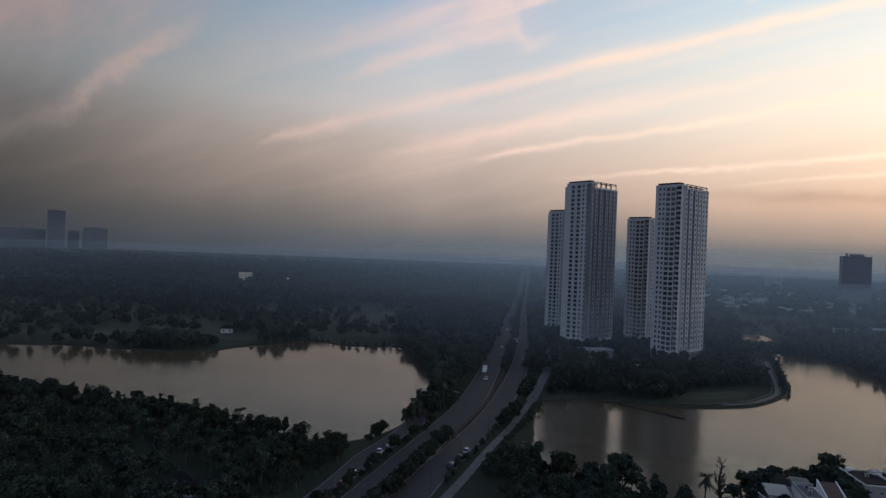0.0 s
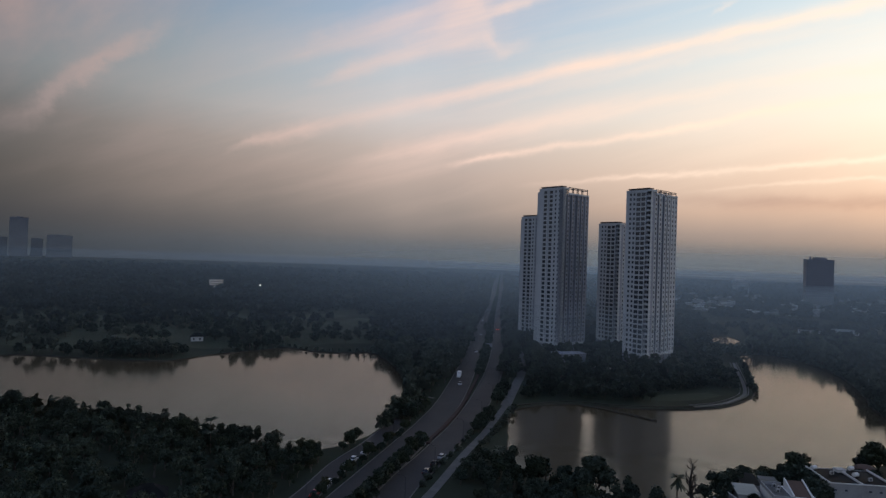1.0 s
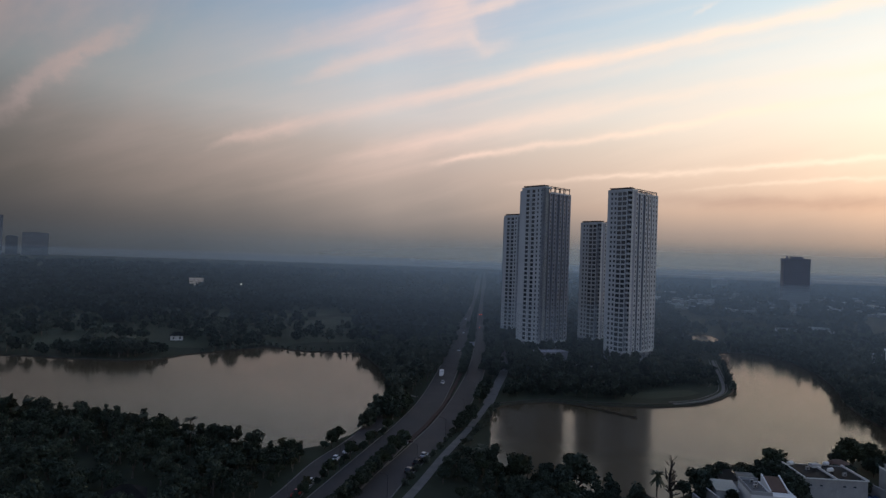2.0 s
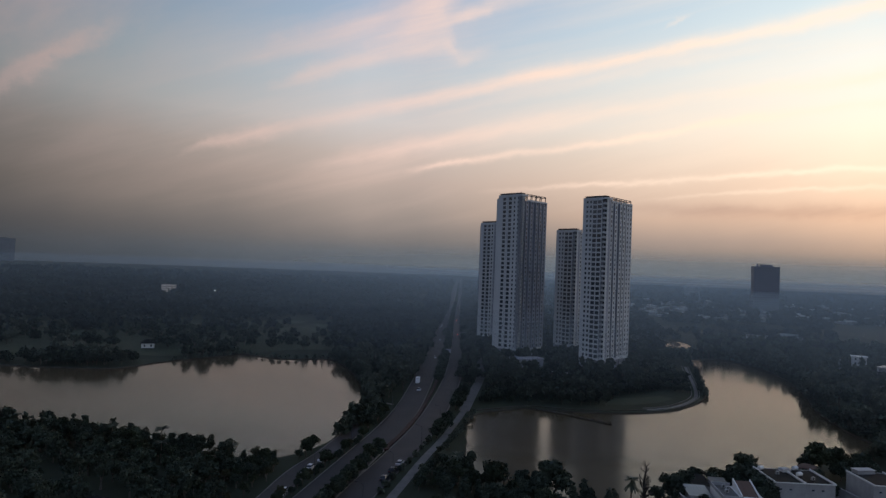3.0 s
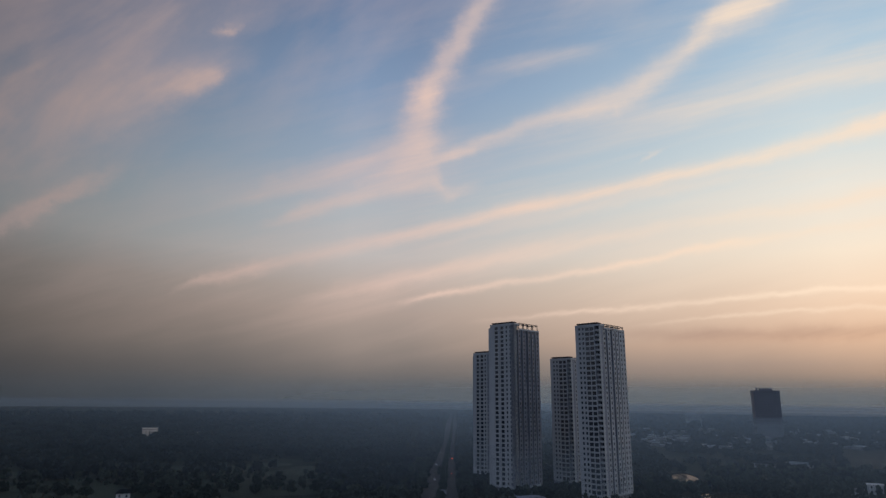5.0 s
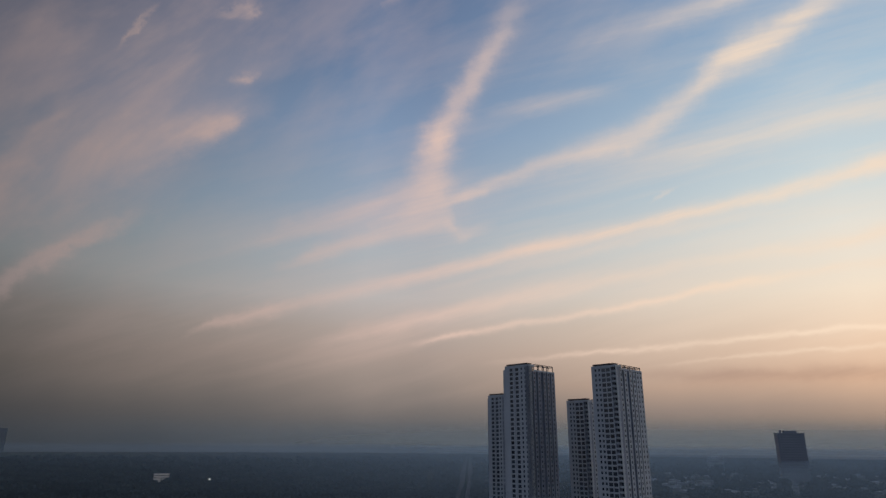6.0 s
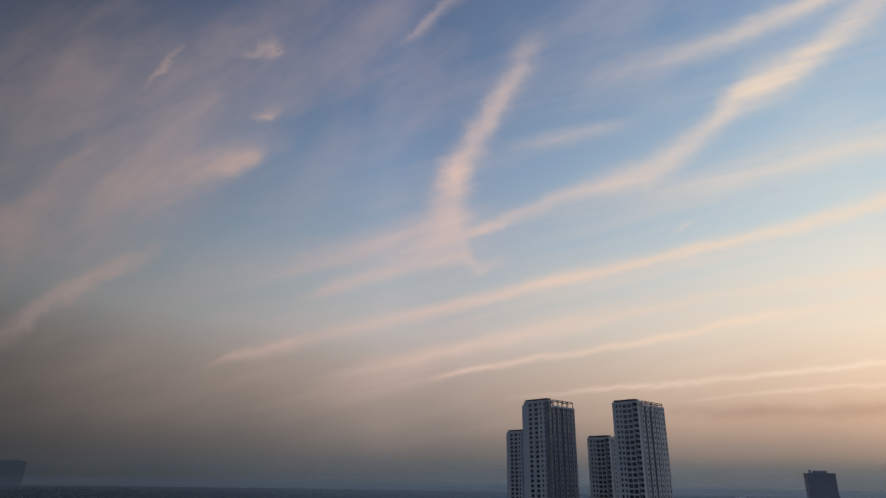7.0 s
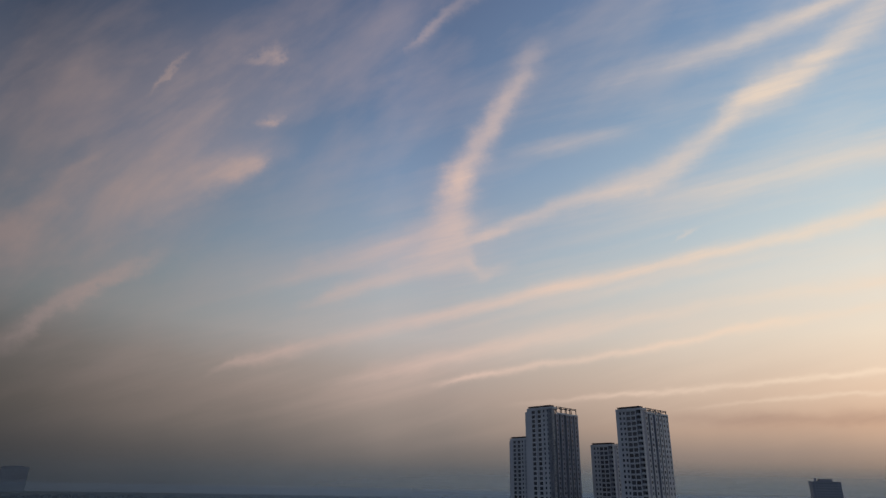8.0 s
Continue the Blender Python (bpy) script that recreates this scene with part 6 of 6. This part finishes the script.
# ---------------------------------------------------------------- vehicles


def glow(name, col, strength):
    m = bpy.data.materials.new(name)
    m.use_nodes = True
    net = Net(m.node_tree)
    e = net.node("ShaderNodeEmission")
    e.inputs[0].default_value = (*col, 1)
    e.inputs[1].default_value = strength
    out = net.node("ShaderNodeOutputMaterial")
    net.put(out.inputs[0], e.outputs[0])
    return m


M_TAIL = glow("lit_tail_lamp", (1.0, 0.06, 0.02), 14.0)
M_HEAD = glow("lit_headlamp", (1.0, 0.85, 0.65), 10.0)
M_TYRE = surface("tyre_rubber", (0.015, 0.015, 0.015), (0.03, 0.03, 0.03), 2, 0.9)
PAINTS = {k: surface(k + "_car_paint", tuple(v * 0.85 for v in col), col, 1.0, 0.3, spec=0.6) for k, col in
          (("white", (0.75, 0.75, 0.74)), ("silver", (0.4, 0.41, 0.42)), ("black", (0.03, 0.03, 0.035)), ("red", (0.3, 0.03, 0.025)))}


def loft(sections, mat):
    """A hull through cross-sections of equal point count along y."""
    v, f, k = [], [], len(sections[0])
    for s in sections:
        v += s
    for i in range(len(sections) - 1):
        f += [(i * k + j, i * k + (j + 1) % k, (i + 1) * k + (j + 1) % k, (i + 1) * k + j) for j in range(k)]
    f += [tuple(range(k))[::-1], tuple((len(sections) - 1) * k + j for j in range(k))]
    return mesh_of("hull", v, f, [mat])


def car(paint, lit, x, y, turn, label, group="cars on the road"):
    t = thing("car", label, "car", pose(x, y, 0.06, 0, 0, turn), group=group)

    def sec(yy, w, z0, z1, wt=None):
        wt = wt or w * 0.94
        return [(-w, yy, z0), (w, yy, z0), (w, yy, (z0 + z1) / 2), (wt, yy, z1), (-wt, yy, z1), (-w, yy, (z0 + z1) / 2)]
    part("body", loft([sec(-2.15, 0.78, 0.35, 0.75), sec(-2.0, 0.86, 0.25, 0.95), sec(-0.9, 0.9, 0.22, 1.0), sec(0.9, 0.9, 0.22, 1.0), sec(1.7, 0.88, 0.25, 0.88), sec(2.2, 0.76, 0.35, 0.68)], PAINTS[paint]), t)
    part("glasshouse", loft([sec(-1.75, 0.8, 0.96, 1.02), sec(-1.1, 0.78, 0.97, 1.4, 0.6), sec(0.3, 0.78, 0.97, 1.42, 0.6), sec(1.1, 0.8, 0.95, 1.0)], M_GLASS), t, "dark windows")
    part("roof", loft([sec(-1.15, 0.6, 1.39, 1.44), sec(0.32, 0.6, 1.41, 1.46)], PAINTS[paint]), t)
    w = bmesh.new()
    bmesh.ops.create_cone(w, cap_ends=True, segments=14, radius1=0.32, radius2=0.32, depth=0.22, matrix=pose(0, 0, 0, 0, 90, 0))
    me = bpy.data.meshes.new("wheel")
    w.to_mesh(me)
    w.free()
    me.materials.append(M_TYRE)
    for wx in (-0.8, 0.8):
        for wy in (-1.35, 1.4):
            part("wheel", me, t, m=pose(wx, wy, 0.32))
    tail = Boxes().box(-0.16, -0.05, 0, 0.16, 0.05, 0.14).mesh("tail_lamp", [M_TAIL if lit else PAINTS["red"]])
    head = Boxes().box(-0.18, -0.05, 0, 0.18, 0.05, 0.12).mesh("headlamp", [M_HEAD if lit else PAINTS["silver"]])
    for wx in (-0.58, 0.58):
        part("tail_lamp", tail, t, m=pose(wx, -2.12, 0.62))
        part("headlamp", head, t, m=pose(wx, 2.14, 0.55))
    return t


def way_angle(line, y):
    k = min(range(1, len(line) - 1), key=lambda i: abs(line[i].y - y))
    a, b = line[k - 1], line[k + 1]
    return line[k], math.degrees(math.atan2(b.y - a.y, b.x - a.x)) - 90


def car_on(line, y, off, paint, lit, label, back=False):
    p, turn = way_angle(line, y)
    a = radians(turn)
    car(paint, lit, p.x + off * math.cos(a), p.y + off * math.sin(a), turn + (180 if back else 0), label)


parked = "cars parked at the kerb"
for y, off, paint, label in ((163, 3.0, "red", "red car standing at the kerb"), (170, 3.2, "white", "white car parked at the kerb"), (191, 3.2, "white", "white car parked under trees"),
                             (197, 3.3, "silver", "silver car parked under trees"), (184, 3.3, "silver", "silver car parked under trees")):
    car_on(FRONT_WAY, y, off - 1.0, paint, False, label, True)
for y, off, paint, label in ((180, 3.2, "black", "dark car parked at the kerb"), (185, 3.2, "white", "white car parked by the verge"), (190, 3.2, "black", "black car parked by the verge"), (197, 3.2, "silver", "silver car parked by the verge")):
    car_on(RIGHT_WAY, y, off, paint, False, label)
for y, off in ((676, 1.5), (752, 1.8), (700, -1.5), (820, 1.0), (560, -1.2)):
    car_on(RIGHT_WAY, y, off, "black", True, "dark car with glowing red tail lamps")
for y, off in ((785, -1.5), (520, 1.5), (640, -1.0), (420, 1.4), (309, 0.5)):
    car_on(LEFT_WAY, y, off, "silver", True, "silver car with lit headlamps", True)


def van(x, y, turn):
    t = thing("delivery_van", "white box-bodied delivery van on the road", "van", pose(x, y, 0.06, 0, 0, turn))
    part("cargo_box", Boxes().box(-1.05, -3.0, 0.7, 1.05, 1.2, 3.0).mesh("cargo_box", [PAINTS["white"]]), t)
    part("cab", loft([[(-1, 1.25, 0.4), (1, 1.25, 0.4), (1, 1.25, 2.2), (-1, 1.25, 2.2)], [(-1, 2.1, 0.4), (1, 2.1, 0.4), (0.95, 2.1, 2.1), (-0.95, 2.1, 2.1)],
                      [(-0.95, 2.9, 0.45), (0.95, 2.9, 0.45), (0.9, 2.75, 1.2), (-0.9, 2.75, 1.2)]], PAINTS["white"]), t)
    w = Boxes().box(-0.12, -0.38, -0.38, 0.12, 0.38, 0.38).mesh("wheel", [M_TYRE])
    for wx in (-0.9, 0.9):
        for wy in (-2.0, 1.9):
            part("wheel", w, t, m=pose(wx, wy, 0.38))


def flood_lamp(x, y, h):
    t = thing("flood_lamp", "lit flood lamp on a short mast", "lamp", pose(x, y, 0))
    v, f = [], []
    limb(v, f, (0, 0, -0.2), (0, 0, h), 0.2, 0.14, 8)
    part("mast", mesh_of("mast", v, f, [M_STEEL]), t)
    part("lamp_head", Boxes().box(-0.6, -0.25, h, 0.6, 0.25, h + 0.6).mesh("lamp_head", [M_HEAD]), t, "glowing white lamp head")


flood_lamp(-256, 1030, 9.0)
# glowing strips added only to brighten the white building; no lamps known there
M_FLOOR_GLOW = glow("added_floor_glow", (1.0, 0.82, 0.66), 0.4)
glow_strip = Boxes().box(-10.2, 0.3, 0, 10.2, 1.2, 0.12).mesh("ceiling_light", [M_FLOOR_GLOW])
for k in range(5):
    part("ceiling_light", glow_strip, brightened_block, "added warm glowing strip that brightens the floors", pose(0, 0, (k + 1) * 3.2 - 0.3))


def road_sign(x, y, turn):
    t = thing("road_sign", "large grey road sign on two posts", "sign", pose(x, y, 0, 0, 0, turn))
    part("board", Boxes().box(-2.3, -0.08, 3.2, 2.3, 0.08, 5.8).mesh("board", [M_GREY]), t)
    post = Boxes().box(-0.1, 0.09, -0.2, 0.1, 0.28, 5.4).mesh("post", [M_STEEL])
    for px in (-1.6, 1.6):
        part("post", post, t, m=pose(px, 0, 0))


road_sign(51.2, 423, -8)
p, turn = way_angle(LEFT_WAY, 330)
van(p.x - 2.0, p.y, turn + 180)
for k in range(16):
    car(random.choice(["white", "silver", "black", "white"]), False, 70 + k * 3.4 + random.uniform(-0.5, 0.5), 366 + 0.1 * k + random.uniform(-0.4, 0.4), random.uniform(-8, 8),
        "car in the row parked before the towers", "cars parked before the towers")
